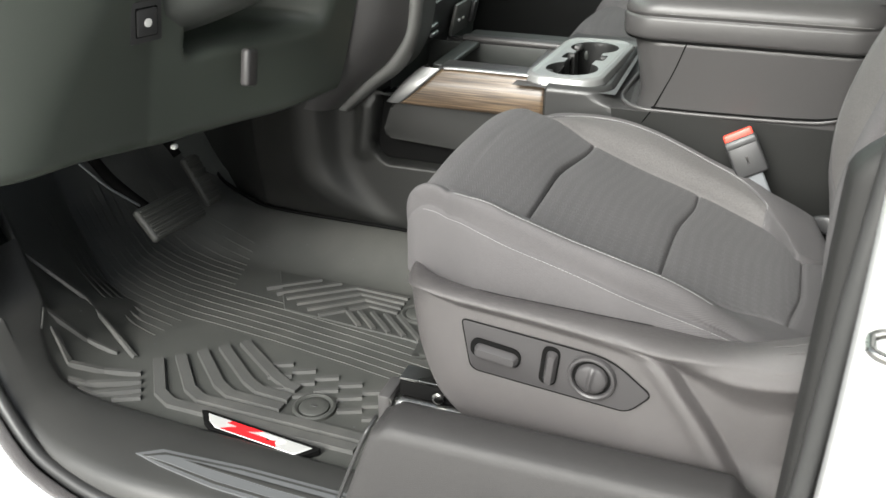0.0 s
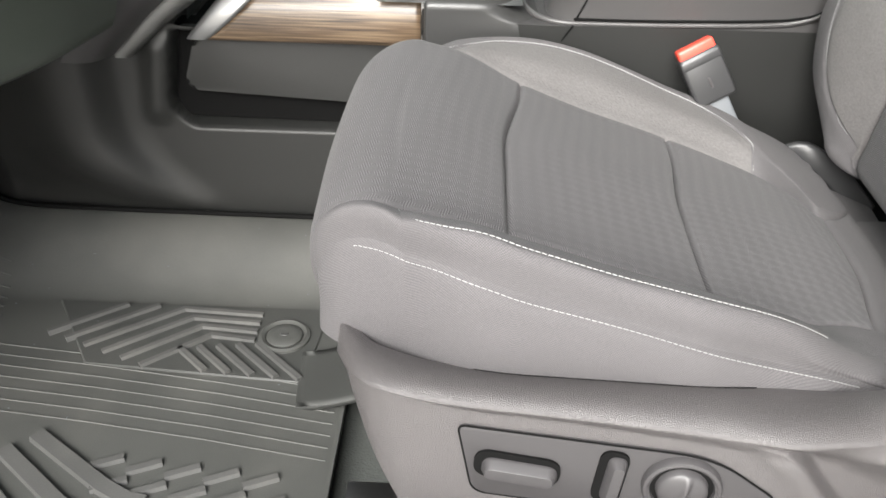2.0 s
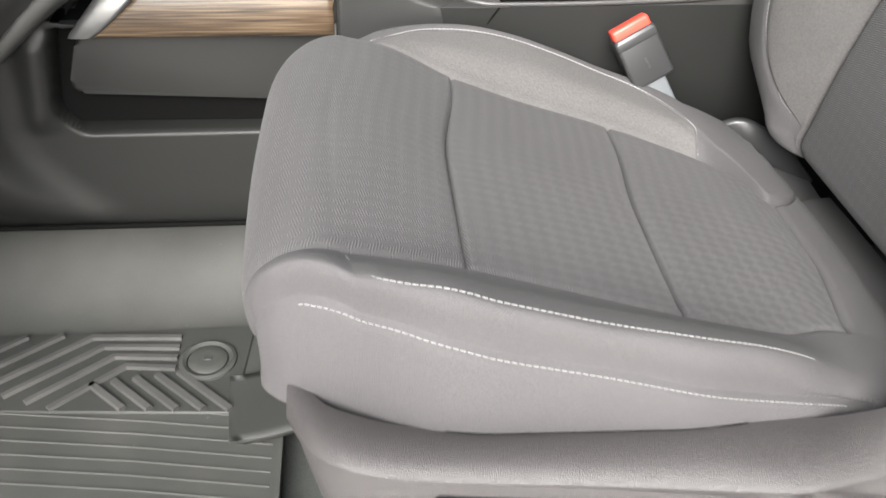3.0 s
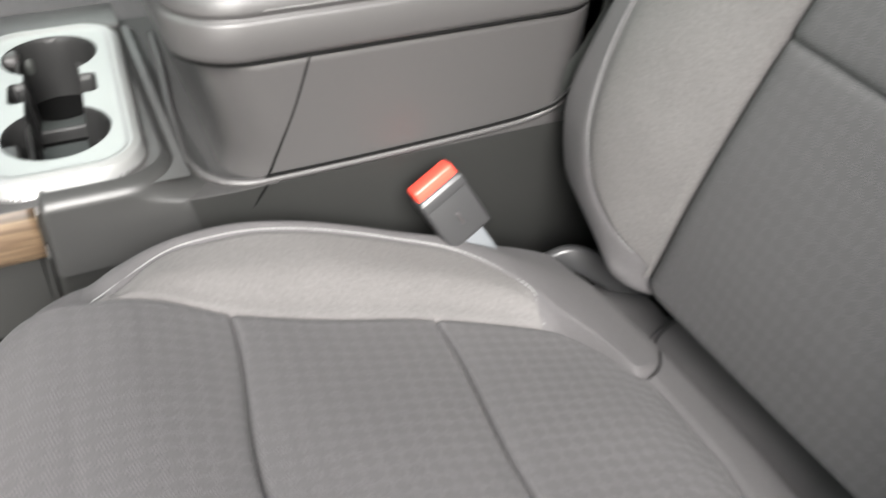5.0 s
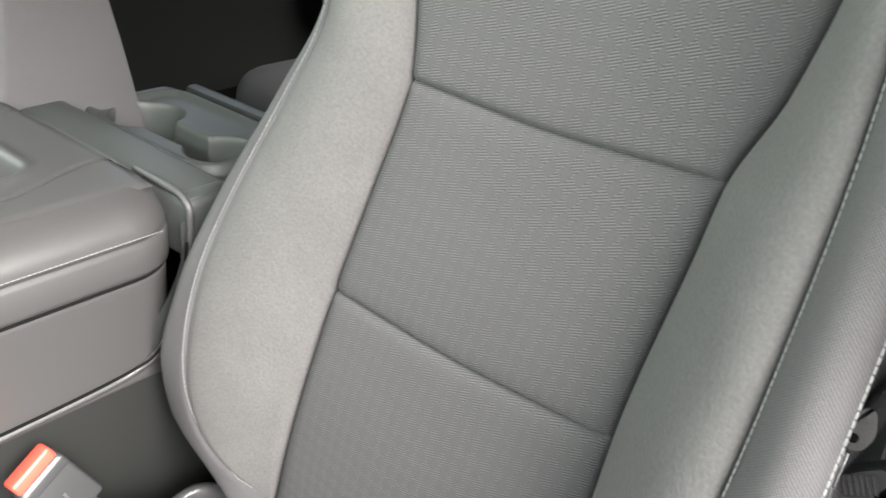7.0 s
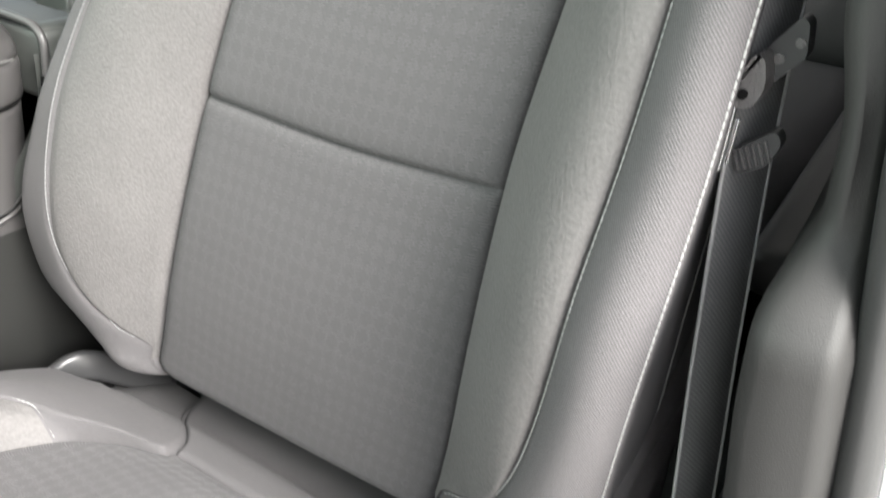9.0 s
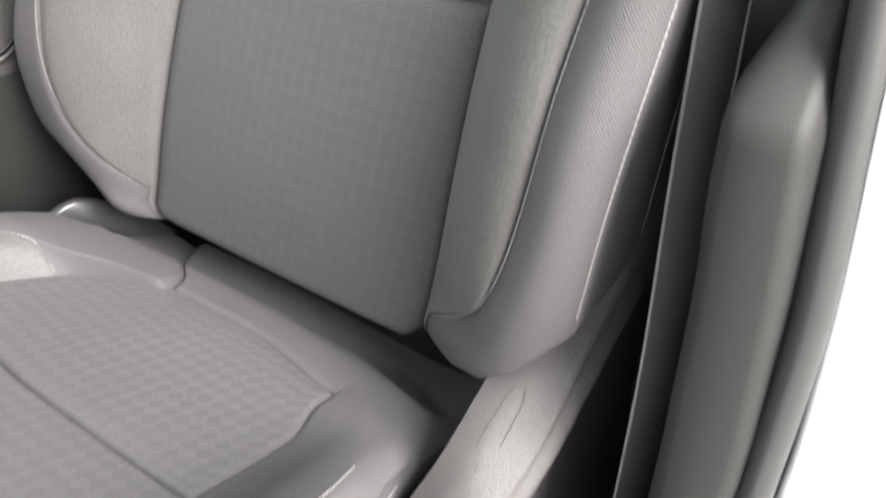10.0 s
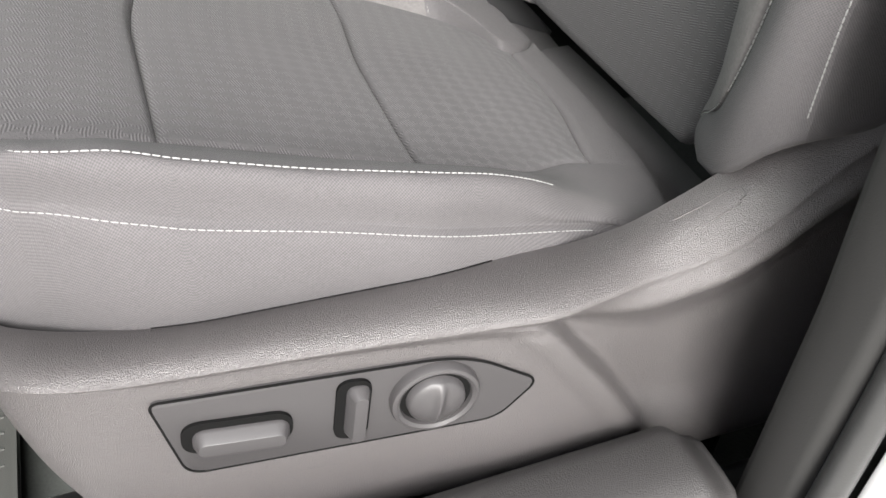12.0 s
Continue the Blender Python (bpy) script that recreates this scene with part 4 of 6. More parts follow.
sheet("ledge", np.array(ledge), LEDGE, console, "ledge between cup holders and armrest box")
tube("flank_seam", [(-0.136, 1.2565, 0.329), (-0.146, 1.2600, 0.312), (-0.160, 1.2640, 0.290)], 0.0010, BLACK, console)
# pocket door set in the flank
pk = smooth_outline([(-0.584, 0.222, 0.016), (-0.563, 0.2885, 0.014), (-0.302, 0.2885, 0.004), (-0.302, 0.208, 0.004)], 6)
under(part("pocket_panel", prism(pk, 0.02, 0.006, 4, Matrix.Translation((0, 1.300, 0)) @ Matrix.Rotation(radians(90), 4, "X")), FLANK_SHADED, None, "smooth pocket panel"), console)

# black sheet behind the panel in place of the pocket's shade
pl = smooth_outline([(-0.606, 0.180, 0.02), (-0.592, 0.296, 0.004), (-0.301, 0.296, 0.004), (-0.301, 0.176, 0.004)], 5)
under(part("pocket_shade", prism(pl, 0.03, 0, 1, Matrix.Translation((0, 1.318, 0)) @ Matrix.Rotation(radians(90), 4, "X")), BLACK, None, "black sheet for the shade inside the pocket"), console)

# wood trim with its satin strips
wx = np.linspace(0, 1, 30)
wt = np.linspace(0, 1, 16)
W = np.zeros((30, 16, 3))
for i, a in enumerate(wx):
    for j, b in enumerate(wt):
        left = -0.543 + 0.070 * b ** 0.9
        W[i, j] = (left + (-0.3005 - left) * a, 1.288 - 0.014 * math.sin(math.pi * (0.15 + 0.7 * b)) + 0.014 * b, 0.291 + 0.060 * b)
edge = W.copy()
edge[..., 1] += 0.012
loop = np.concatenate([W, edge[:, ::-1]], 1)
loop = np.concatenate([loop[:1] * 0 + loop[:1].mean(1, keepdims=True), loop, loop[-1:] * 0 + loop[-1:].mean(1, keepdims=True)])
sheet("wood_panel", loop, WOOD, console, "open-pore brown wood trim", wrap=True)
strip = smooth_path([(-0.470, 1.2945, 0.3525), (-0.45, 1.2955, 0.3535), (-0.40, 1.2965, 0.3535), (-0.302, 1.2965, 0.3535)], 60)
sheet("satin_strip", sweep(strip, flat_section(0.006, 0.004, 0.0015), up=(0, -0.5, 0.85)), SATIN, console, "satin silver strip round the wood", wrap=True)
corner = []
for b in np.linspace(0, 1, 24):
    yy = 1.288 - 0.014 * math.sin(math.pi * (0.15 + 0.7 * b)) + 0.014 * b
    inn = -0.543 + 0.070 * b ** 0.9
    out = -0.566 + 0.052 * b + 0.008 * b ** 6
    z = 0.291 + 0.0605 * b
    corner.append([(inn, yy + 0.010, z), (inn, yy - 0.0012, z), (inn - 0.2 * (inn - out), yy - 0.0022, z), (inn - 0.8 * (inn - out), yy - 0.0016, z), (out, yy + 0.0005, z), (out - 0.001, yy + 0.012, z)])
sheet("silver_corner", np.array(corner), SATIN_DARK, console, "satin silver corner trim")
under(part("end_strip", rounded((0.004, 0.018, 0.066), 0.0015, 2, (-0.2985, 1.289, 0.322)), SATIN, None), console)

# front tray and its rim
under(part("tray_near_rim", rounded((0.178, 0.050, 0.012), 0.004, 3, (-0.391, 1.3215, 0.3480)), VINYL, None), console)
under(part("tray_front_rim", rounded((0.030, 0.19, 0.010), 0.004, 3, (-0.489, 1.425, 0.3440)), PLASTIC_SOFT, None), console)
under(part("tray_far_rim", rounded((0.22, 0.024, 0.014), 0.006, 3, (-0.400, 1.508, 0.3500)), VINYL, None), console)
under(part("tray_far_bank", rounded((0.24, 0.09, 0.02), 0.006, 2, (-0.40, 1.560, 0.335)), PLASTIC_SOFT, None), console)
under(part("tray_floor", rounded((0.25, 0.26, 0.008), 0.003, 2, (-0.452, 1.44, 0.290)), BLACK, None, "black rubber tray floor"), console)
under(part("tray_wall", rounded((0.006, 0.26, 0.05), 0.002, 2, (-0.334, 1.44, 0.320)), PLASTIC_SOFT, None), console)
under(part("tray_wall", rounded((0.25, 0.006, 0.05), 0.002, 2, (-0.45, 1.500, 0.320)), PLASTIC_SOFT, None), console)


# cup holder plate: two wells joined by a notched slot
cx_, cy_ = np.linspace(-0.348, -0.190, 190), np.linspace(1.266, 1.556, 300)
X, Y = np.meshgrid(cx_, cy_, indexing="ij")
SX = X - 0.06 * (Y - 1.345) + 0.2735
soft_box = lambda hx, y0, y1, r: np.hypot(np.maximum(np.abs(SX) - hx + r, 0), np.maximum(np.abs(Y - 0.5 * (y0 + y1)) - 0.5 * (y1 - y0) + r, 0)) - r
wells = np.minimum(np.hypot(SX, Y - 1.346) - 0.0405, np.hypot(SX, 1.02 * (Y - 1.487)) - 0.0400)
wells = np.minimum(wells, np.minimum(soft_box(0.0225, 1.36, 1.47, 0.004), soft_box(0.035, 1.404, 1.440, 0.006)))
# draw the grid onto the wells' outline
gx_, gy_ = np.gradient(wells, cx_, cy_)
near = np.where(np.abs(wells) < 0.0005, wells, 0) / np.maximum(0.3, gx_ ** 2 + gy_ ** 2)
X, Y = X - near * gx_, Y - near * gy_
wells = np.where(np.abs(wells) < 0.0005, 0.0, wells)
inside = 1 - step(-0.0060, 0.0, wells)
edge_d = soft_box(0.0590, 1.279, 1.545, 0.036)
plate = 0.3580 + 0.0028 * bell(edge_d, -0.0055, 0.0040) - 0.012 * step(0.0, 0.004, edge_d) - 0.062 * inside
holder = sheet("cup_holder", np.stack([X, Y, plate], -1), [SATIN_LIGHT, CUP, VINYL], console, "satin grey twin cup holder with wells joined by a slot")
cup_mat = np.where(wells < -0.0001, 1, np.where(edge_d > 0.0035, 2, 0))
cup_mat = np.maximum(np.maximum(cup_mat[:-1, :-1], cup_mat[1:, 1:]), np.maximum(cup_mat[1:, :-1], cup_mat[:-1, 1:]))
holder.data.polygons.foreach_set("material_index", cup_mat.ravel().astype(np.int32))
under(part("cup_holder_base", rounded((0.090, 0.24, 0.006), 0.002, 1, (-0.268, 1.415, 0.2975)), BLACK, None, "dark rubber well base"), console)
under(part("cup_holder_deck", rounded((0.13, 0.06, 0.008), 0.003, 2, (-0.262, 1.576, 0.3485)), VINYL, None), console)
under(part("deck", rounded((0.06, 0.24, 0.01), 0.003, 2, (-0.165, 1.46, 0.320)), VINYL, None), console)


# armrest box: rounded in plan, its front raked
levels = []
for t in np.linspace(0, 1, 14):
    z = 0.322 + 0.112 * t
    flare = (1 - t) ** 6
    levels.append((plan_loop(-0.146 - 0.027 * t ** 0.7 - 0.020 * flare, 0.158, 1.263 - 0.011 * t - 0.002 * flare, FAR_Y - 0.02, 0.045), z))
sheet("armrest_box", lofted(levels), VINYL, console, "smooth grey vinyl armrest box", wrap=True)
seam = [(-0.1345, 1.2620, 0.331), (-0.122, 1.2596, 0.360), (-0.108, 1.2562, 0.395), (-0.0965, 1.2525, 0.432)]
tube("box_seam", seam, 0.0010, BLACK, console)

lid_levels = []
for z, grow, r in ((0.4345, -0.006, 0.05), (0.437, -0.001, 0.05), (0.441, 0.0, 0.05), (0.463, 0.001, 0.05), (0.4665, -0.0008, 0.05), (0.4675, -0.003, 0.05), (0.4688, -0.0008, 0.05), (0.473, 0.0, 0.05), (0.482, -0.004, 0.05), (0.490, -0.011, 0.05), (0.4965, -0.022, 0.05), (0.500, -0.036, 0.045)):
    lid_levels.append((plan_loop(-0.190 - grow, 0.160 + min(grow, 0.0) * 0.3, 1.246 - grow, FAR_Y + 0.004 + grow, r), z))
sheet("armrest_lid", lofted(lid_levels, cap=False), VINYL, console, "padded grey vinyl armrest lid", wrap=True)
# top of the lid with its recessed tray
lx, ly = np.linspace(-0.155, 0.150, 120), np.linspace(1.281, 1.579, 110)
X, Y = np.meshgrid(lx, ly, indexing="ij")
dx = np.maximum(np.abs(X + 0.045) - 0.105, 0)
dy = np.maximum(np.abs(Y - 1.402) - 0.026, 0)
d = np.sqrt(dx ** 2 + dy ** 2)
Zt = 0.5005 + 0.004 * (1 - ((Y - 1.43) / 0.15) ** 2) - 0.022 * (1 - step(0.008, 0.020, d)) + 0.003 * bell(d, 0.026, 0.006) - 0.0045 * bell(np.abs(Y - 1.43) + 0.03 * step(0.03, 0.14, X), 0.112, 0.0015)
Zt = Zt - 0.004 * (1 - np.minimum(1, np.minimum(np.minimum(X + 0.155, 0.150 - X), np.minimum(Y - 1.281, 1.579 - Y)) / 0.01))
sheet("lid_top", np.stack([X, Y, Zt], -1), VINYL, console, "lid top with a recessed tray")
under(part("lid_tray_mat", rounded((0.19, 0.05, 0.003), 0.001, 1, (-0.045, 1.402, 0.4835)), BLACK, None, "black rubber insert"), console)
under(part("lid_latch", rounded((0.014, 0.06, 0.008), 0.003, 3, (-0.180, 1.43, 0.483)), SATIN, None, "silver lid latch"), console)
stitches("lid_stitching", smooth_path([(-0.13, 1.2452, 0.4725), (-0.05, 1.2454, 0.4725), (0.06, 1.2456, 0.4725), (0.138, 1.2457, 0.4725)], 60), (0, -1, 0.4), THREAD, console, r=0.00034, label="pale stitching")

# lip that frames the armrest box, and the rear of the console
lip = smooth_path([(0.163, 1.330, 0.494), (0.163, 1.262, 0.492), (0.1625, 1.247, 0.480), (0.160, 1.246, 0.452), (0.153, 1.249, 0.410), (0.140, 1.253, 0.370), (0.118, 1.256, 0.346), (0.085, 1.259, 0.336), (0.0, 1.2595, 0.332), (-0.10, 1.2605, 0.330), (-0.140, 1.2605, 0.330), (-0.163, 1.267, 0.331), (-0.180, 1.286, 0.333), (-0.186, 1.312, 0.334), (-0.184, 1.37, 0.335), (-0.176, 1.46, 0.336), (-0.170, 1.55, 0.336)], 130)
sheet("box_lip", sweep(lip + np.array([0, 0.0020, 0]), ring(0.0034, 0.0036, 10), up=(0, -1, 0.05)), VINYL, console, "raised lip round the armrest box", wrap=True)
gap = lip[(lip[:, 2] < 0.46) & (lip[:, 0] > -0.14)] + np.array([0, -0.0012, 0])
away = np.stack([-0.0055 * step(0.09, 0.14, gap[:, 0]), 0 * gap[:, 0], 0.0055 * (1 - step(0.09, 0.14, gap[:, 0]))], 1)
sheet("box_gap", sweep(gap + away, ring(0.0014, n=6), up=(0, -1, 0.05)), BLACK, console, wrap=True)
reveal = np.c_[plan_loop(-0.186, 0.158, 1.2495, FAR_Y, 0.05), np.full(44, 0.4345)]
sheet("lid_reveal", sweep(reveal[11:], ring(0.0018, n=6)), BLACK, console, wrap=True)
rx = np.linspace(0.0, 1.0, 24)
rear = []
for t in rx:
    z = 0.335 + 0.135 * t
    x_edge = 0.108 + 0.048 * float(step(0, 0.8, t))
    rear.append([(x_edge + (0.40 - x_edge) * q, 1.262 - 0.008 * t + 0.004 * math.sin(q * 3), z) for q in np.linspace(0, 1, 10)])
sheet("rear_flank", np.array(rear), PLASTIC_SOFT, console, "dark flank behind the armrest box")
under(part("rear_filler", rounded((0.05, 0.02, 0.17), 0.006, 2, (0.188, 1.264, 0.405)), PLASTIC_SOFT, None), console)
under(part("hinge_cover", rounded((0.056, 0.366, 0.06), 0.008, 3, (0.1895, 1.4335, 0.458)), PLASTIC_SOFT, None, "dark hinge cover"), console)
# rear cup holders: one long cavity with a narrow waist
rcx, rcy = np.linspace(0.214, 0.400, 130), np.linspace(1.272, 1.600, 210)
X, Y = np.meshgrid(rcx, rcy, indexing="ij")
cavity = np.minimum(np.hypot(X - 0.286, Y - 1.512) - 0.042, np.hypot(X - 0.286, Y - 1.376) - 0.038)
cavity = np.minimum(cavity, np.maximum(np.abs(X - 0.279) - 0.019, np.abs(Y - 1.44) - 0.06))
rounding = np.hypot(np.maximum(np.abs(X - 0.292) - 0.030, 0), np.maximum(np.abs(Y - 1.445) - 0.085, 0)) - 0.035
deck = 0.4640 + 0.0075 * bell(rounding, -0.004, 0.007) + 0.0045 * (1 - step(-0.004, 0.006, rounding)) - 0.058 * (1 - step(-0.008, 0.0, cavity))
deck = deck - 0.016 * step(0.36, 0.408, X)
sheet("rear_cup_holder", np.stack([X, Y, deck], -1), PLASTIC_SOFT, console, "rear cup holders, dark plastic")
under(part("rear_end", rounded((0.02, 0.34, 0.46), 0.008, 2, (0.405, 1.435, 0.23)), PLASTIC_SOFT, None), console)

# ---- buckle ----
buckle = thing("seat_belt_buckle", (0.05, 1.215, 0.22), "black seat belt buckle with a red release button", "seat belt buckle")
top_l, top_r = Vector((-0.031, 1.226, 0.310)), Vector((0.006, 1.233, 0.336))
ax = Vector((-0.040, 0.018, 0.070)).normalized()
wd = (top_r - top_l).normalized()
wd = (wd - ax * wd.dot(ax)).normalized()
nm = wd.cross(ax).normalized()
BM = Matrix((wd, ax, nm)).transposed()
mid = (top_l + top_r) / 2


def buckle_part(name, size, along, mat, r, label="", out=0.0):
    under(part(name, rounded(size, r, 3, mid - ax * along + nm * out, BM), mat, None, label), buckle)


buckle_part("case", (0.044, 0.056, 0.021), 0.037, PLASTIC_SMOOTH, 0.004, "black plastic case")
buckle_part("case_step", (0.0445, 0.012, 0.022), 0.017, PLASTIC_SMOOTH, 0.003)
buckle_part("release_button", (0.040, 0.014, 0.017), 0.0065, RED, 0.003, "red release button")
buckle_part("stalk", (0.026, 0.09, 0.008), 0.105, GREY, 0.003, "grey strap sleeve")
for k in (-1, 0, 1):
    buckle_part("case_mark", (0.003, 0.010, 0.001), 0.043 + 0.001 * k, PLASTIC, 0.0004, "", 0.0105 if nm.y < 0 else -0.0105)
boot = smooth_path([(0.06, 1.235, 0.17), (0.10, 1.225, 0.193), (0.125, 1.215, 0.208), (0.165, 1.20, 0.185), (0.20, 1.19, 0.15)], 30)
hinge = thing("seat_hinge_cover", (0.13, 1.21, 0.0), "dark plastic seat hinge cover beside the backrest", "seat trim")
sheet("cover", sweep(boot, flat_section(0.026, 0.012, 0.004), up=(0, -1, 0.2)), PLASTIC_SMOOTH, hinge, wrap=True)
under(part("bracket", rounded((0.03, 0.02, 0.2), 0.004, 2, (0.14, 1.215, 0.10)), BLACK, None), hinge)


# ---- floor, mat, sill ----
def floor_height(x, y):
    toe = 0.75 * np.clip(-0.98 - x, 0, 1) ** 1.25
    return toe


fx, fy = np.linspace(-1.6, 1.75, 90), np.linspace(0.62, 2.32, 40)
X, Y = np.meshgrid(fx, fy, indexing="ij")
tagged(sheet("floor", np.stack([X, Y, floor_height(X, Y) - 0.035 + 0.10 * step(1.30, 1.40, Y) * (1 - step(1.50, 1.60, Y))], -1), CARPET), "black carpeted cabin floor", "floor", kind="structure")


def rim_y(x):
    return tab(x, (-1.25, 1.05), (-1.1, 0.95), (-0.997, 0.88), (-0.939, 0.84), (-0.888, 0.80), (-0.86, 0.757), (-0.81, 0.739), (-0.76, 0.737), (-0.36, 0.727))


def wing(x, y):
    """The mat's raised outboard facet, its rising toe and the flange along the tunnel."""
    h = tab(x, (-1.25, 0.06), (-1.1, 0.115), (-0.997, 0.132), (-0.939, 0.102), (-0.888, 0.096), (-0.86, 0.06), (-0.81, 0.018), (-0.76, 0.004), (-0.69, 0.002), (-0.36, 0.004))
    wide = tab(x, (-1.25, 0.16), (-0.964, 0.16), (-0.87, 0.19), (-0.78, 0.18), (-0.69, 0.13), (-0.36, 0.13))
    t = np.clip(1 - (y - rim_y(x)) / wide, 0, 1)
    return h * t + 0.054 * step(1.165, 1.292, y) + floor_height(x, y)


mx = np.linspace(-1.25, -0.362, 150)
mt = np.concatenate([np.linspace(0, 0.06, 12)[:-1], np.linspace(0.06, 1, 90)])
M = np.zeros((len(mx), len(mt), 3))
for i, x in enumerate(mx):
    y0 = float(rim_y(x)) - 0.006
    far = float(tab(x, (-1.25, 1.56), (-1.05, 1.46), (-0.98, 1.388), (-0.89, 1.331), (-0.82, 1.299), (-0.75, 1.2935), (-0.362, 1.290)))
    ys = y0 + (far - y0) * mt
    z = wing(x, ys)
    z = z + 0.006 * bell(ys, y0 + 0.008, 0.006) - 0.02 * (1 - step(0, 0.006, ys - y0))
    M[i] = np.stack([np.full(len(ys), x), ys, z], 1)
floor_mat = thing("floor_mat", (-0.75, 1.0, -0.03), "black moulded rubber floor mat with raised chevron ribs, lightly dusty", "floor mat")
low = M.copy()
low[..., 2] -= 0.006
slab = np.concatenate([M, low[:, ::-1]], 1)
sheet("mat_sheet", np.concatenate([slab, slab[-1:].mean(1, keepdims=True).repeat(slab.shape[1], 1)]), RUBBER, floor_mat, "black rubber sheet", wrap=True)

sheet("mat_edge_gap", sweep(M[::4, -1] + np.array([0, -0.004, 0.003]), ring(0.0035, 0.0030, 8)), BLACK, floor_mat, wrap=True)


def rib(name, pts, w, h, slope=0.5):
    """A raised rib on the mat through plan points, sloped at its flanks."""
    pts = np.array(pts, float)
    n = len(pts)
    verts, faces = [], []
    for i in range(n):
        a = pts[max(0, i - 1)]
        b = pts[min(n - 1, i + 1)]
        t = (b - a) / np.linalg.norm(b - a)
        if 0 < i < n - 1:
            t1, t2 = pts[i] - a, b - pts[i]
            t1, t2 = t1 / np.linalg.norm(t1), t2 / np.linalg.norm(t2)
            t = (t1 + t2) / np.linalg.norm(t1 + t2)
            stretch = 1 / max(0.4, float(np.dot(t, t1)))
        else:
            stretch = 1
        s = np.array([-t[1], t[0]]) * stretch
        for q, up in ((-0.5, 0), (-0.5 * slope, 1), (0.5 * slope, 1), (0.5, 0)):
            p = pts[i] + s * w * q
            verts.append((p[0], p[1], float(wing(p[0], p[1])) + (h if up else -0.002)))
    for i in range(n - 1):
        o = 4 * i
        for k in range(3):
            faces.append((o + k, o + k + 1, o + k + 5, o + k + 4))
    faces += [(0, 1, 2, 3), (4 * n - 1, 4 * n - 2, 4 * n - 3, 4 * n - 4)]
    me = bpy.data.meshes.new(name)
    me.from_pydata(verts, [], faces)
    finish(me, RUBBER_RIB if name == "rib" else RUBBER, False)
    return under(link(name, me), floor_mat)


# broad chevrons beside the sill
for k in range(5):
    tail = -0.400 if k < 2 else -0.530
    knee = (-0.693 + 0.0325 * k, 0.781 + 0.0225 * k)
    rib("rib", [(-0.757 + 0.0235 * k, 0.862 + 0.021 * k), (knee[0] - 0.012, knee[1] + 0.014), (knee[0] + 0.016, knee[1] - 0.001), (tail, knee[1] - 0.004)], 0.0185, 0.0058, 0.80)
# raised field and chevrons by the tunnel
field = [(-0.728, 1.166), (-0.657, 1.055), (-0.412, 1.037), (-0.400, 1.166)]
under(part("raised_field", prism(field, 0.006, 0.0015, 1, Matrix.Translation((0, 0, 0.0022))), RUBBER_SHADED, None), floor_mat)
for k in range(-2, 4):
    pts = [(-0.668 + 0.0245 * k, 1.083 - 0.010 * k), (-0.573 + 0.0145 * k, 1.155 - 0.0155 * k), (-0.478, 1.149 - 0.0155 * k)]
    if k < 0:
        pts = [pts[0], (pts[0][0] + (1.160 - pts[0][1]) * 1.31, 1.160)]
    rib("rib", pts, 0.0090, 0.0060, 0.6)
for k in range(5):
    rib("rib", [(-0.560 + 0.0215 * k, 1.085 + 0.003 * k), (-0.522 + 0.0265 * k, 1.049 - 0.002 * k)], 0.0105, 0.0060, 0.6)
# short staggered dashes
for r_ in range(3):
    for k in range(5):
        x0, y0 = -0.598 + 0.0385 * k + 0.012 * r_, 0.908 - 0.004 * k - 0.027 * r_
        if x0 < -0.40:
            rib("rib", [(x0, y0), (x0 + 0.031, y0 + 0.014)], 0.0110, 0.0042, 0.6)
# outboard foot rest ribs
for pts in ([(-0.872, 0.796), (-0.837, 0.778), (-0.804, 0.803), (-0.759, 0.824)], [(-0.822, 0.754), (-0.803, 0.766), (-0.747, 0.808)], [(-0.804, 0.752), (-0.785, 0.754), (-0.735, 0.792)], [(-0.757, 0.758), (-0.724, 0.777)]):
    rib("rib", pts, 0.011, 0.0050, 0.6)
for pts in ([(-0.988, 0.883), (-0.91, 0.905), (-0.791, 0.854)], [(-0.954, 0.846), (-0.889, 0.803), (-0.855, 0.835), (-0.817, 0.848)]):
    rib("rib", pts, 0.010, 0.0040, 0.5)
# fine lines running with the truck, fanning out towards the toe board
for k in range(-4, 15):
    y0 = 0.930 + 0.0165 * k
    near = [(-0.372, y0), (-0.50, y0 + 0.022), (-0.63, y0 + 0.040), (-0.74, y0 + 0.052)] if 0 <= k < 7 else []
    rib("fine_rib", near + [(-0.77 - 0.004 * abs(k - 5), y0 + 0.056), (-0.85, y0 + 0.068), (-0.92, y0 + 0.088), (-0.99, y0 + 0.118), (-1.06, y0 + 0.155), (-1.14, y0 + 0.205)], 0.0042, 0.0010, 0.35)
flap = np.array([[(-0.422 + 0.080 * t + 0.008 * u_, 1.088 - 0.088 * u_ - 0.01 * t, 0.002 + 0.030 * t ** 1.3) for t in np.linspace(0, 1, 10)] for u_ in np.linspace(0, 1, 10)])
both = np.concatenate([flap, (flap - [0.0, 0.0, 0.006])[:, ::-1]], 1)
both = np.concatenate([both[:1].mean(1, keepdims=True).repeat(both.shape[1], 1), both, both[-1:].mean(1, keepdims=True).repeat(both.shape[1], 1)])
sheet("rear_flap", both, RUBBER_SHADED, floor_mat, wrap=True)
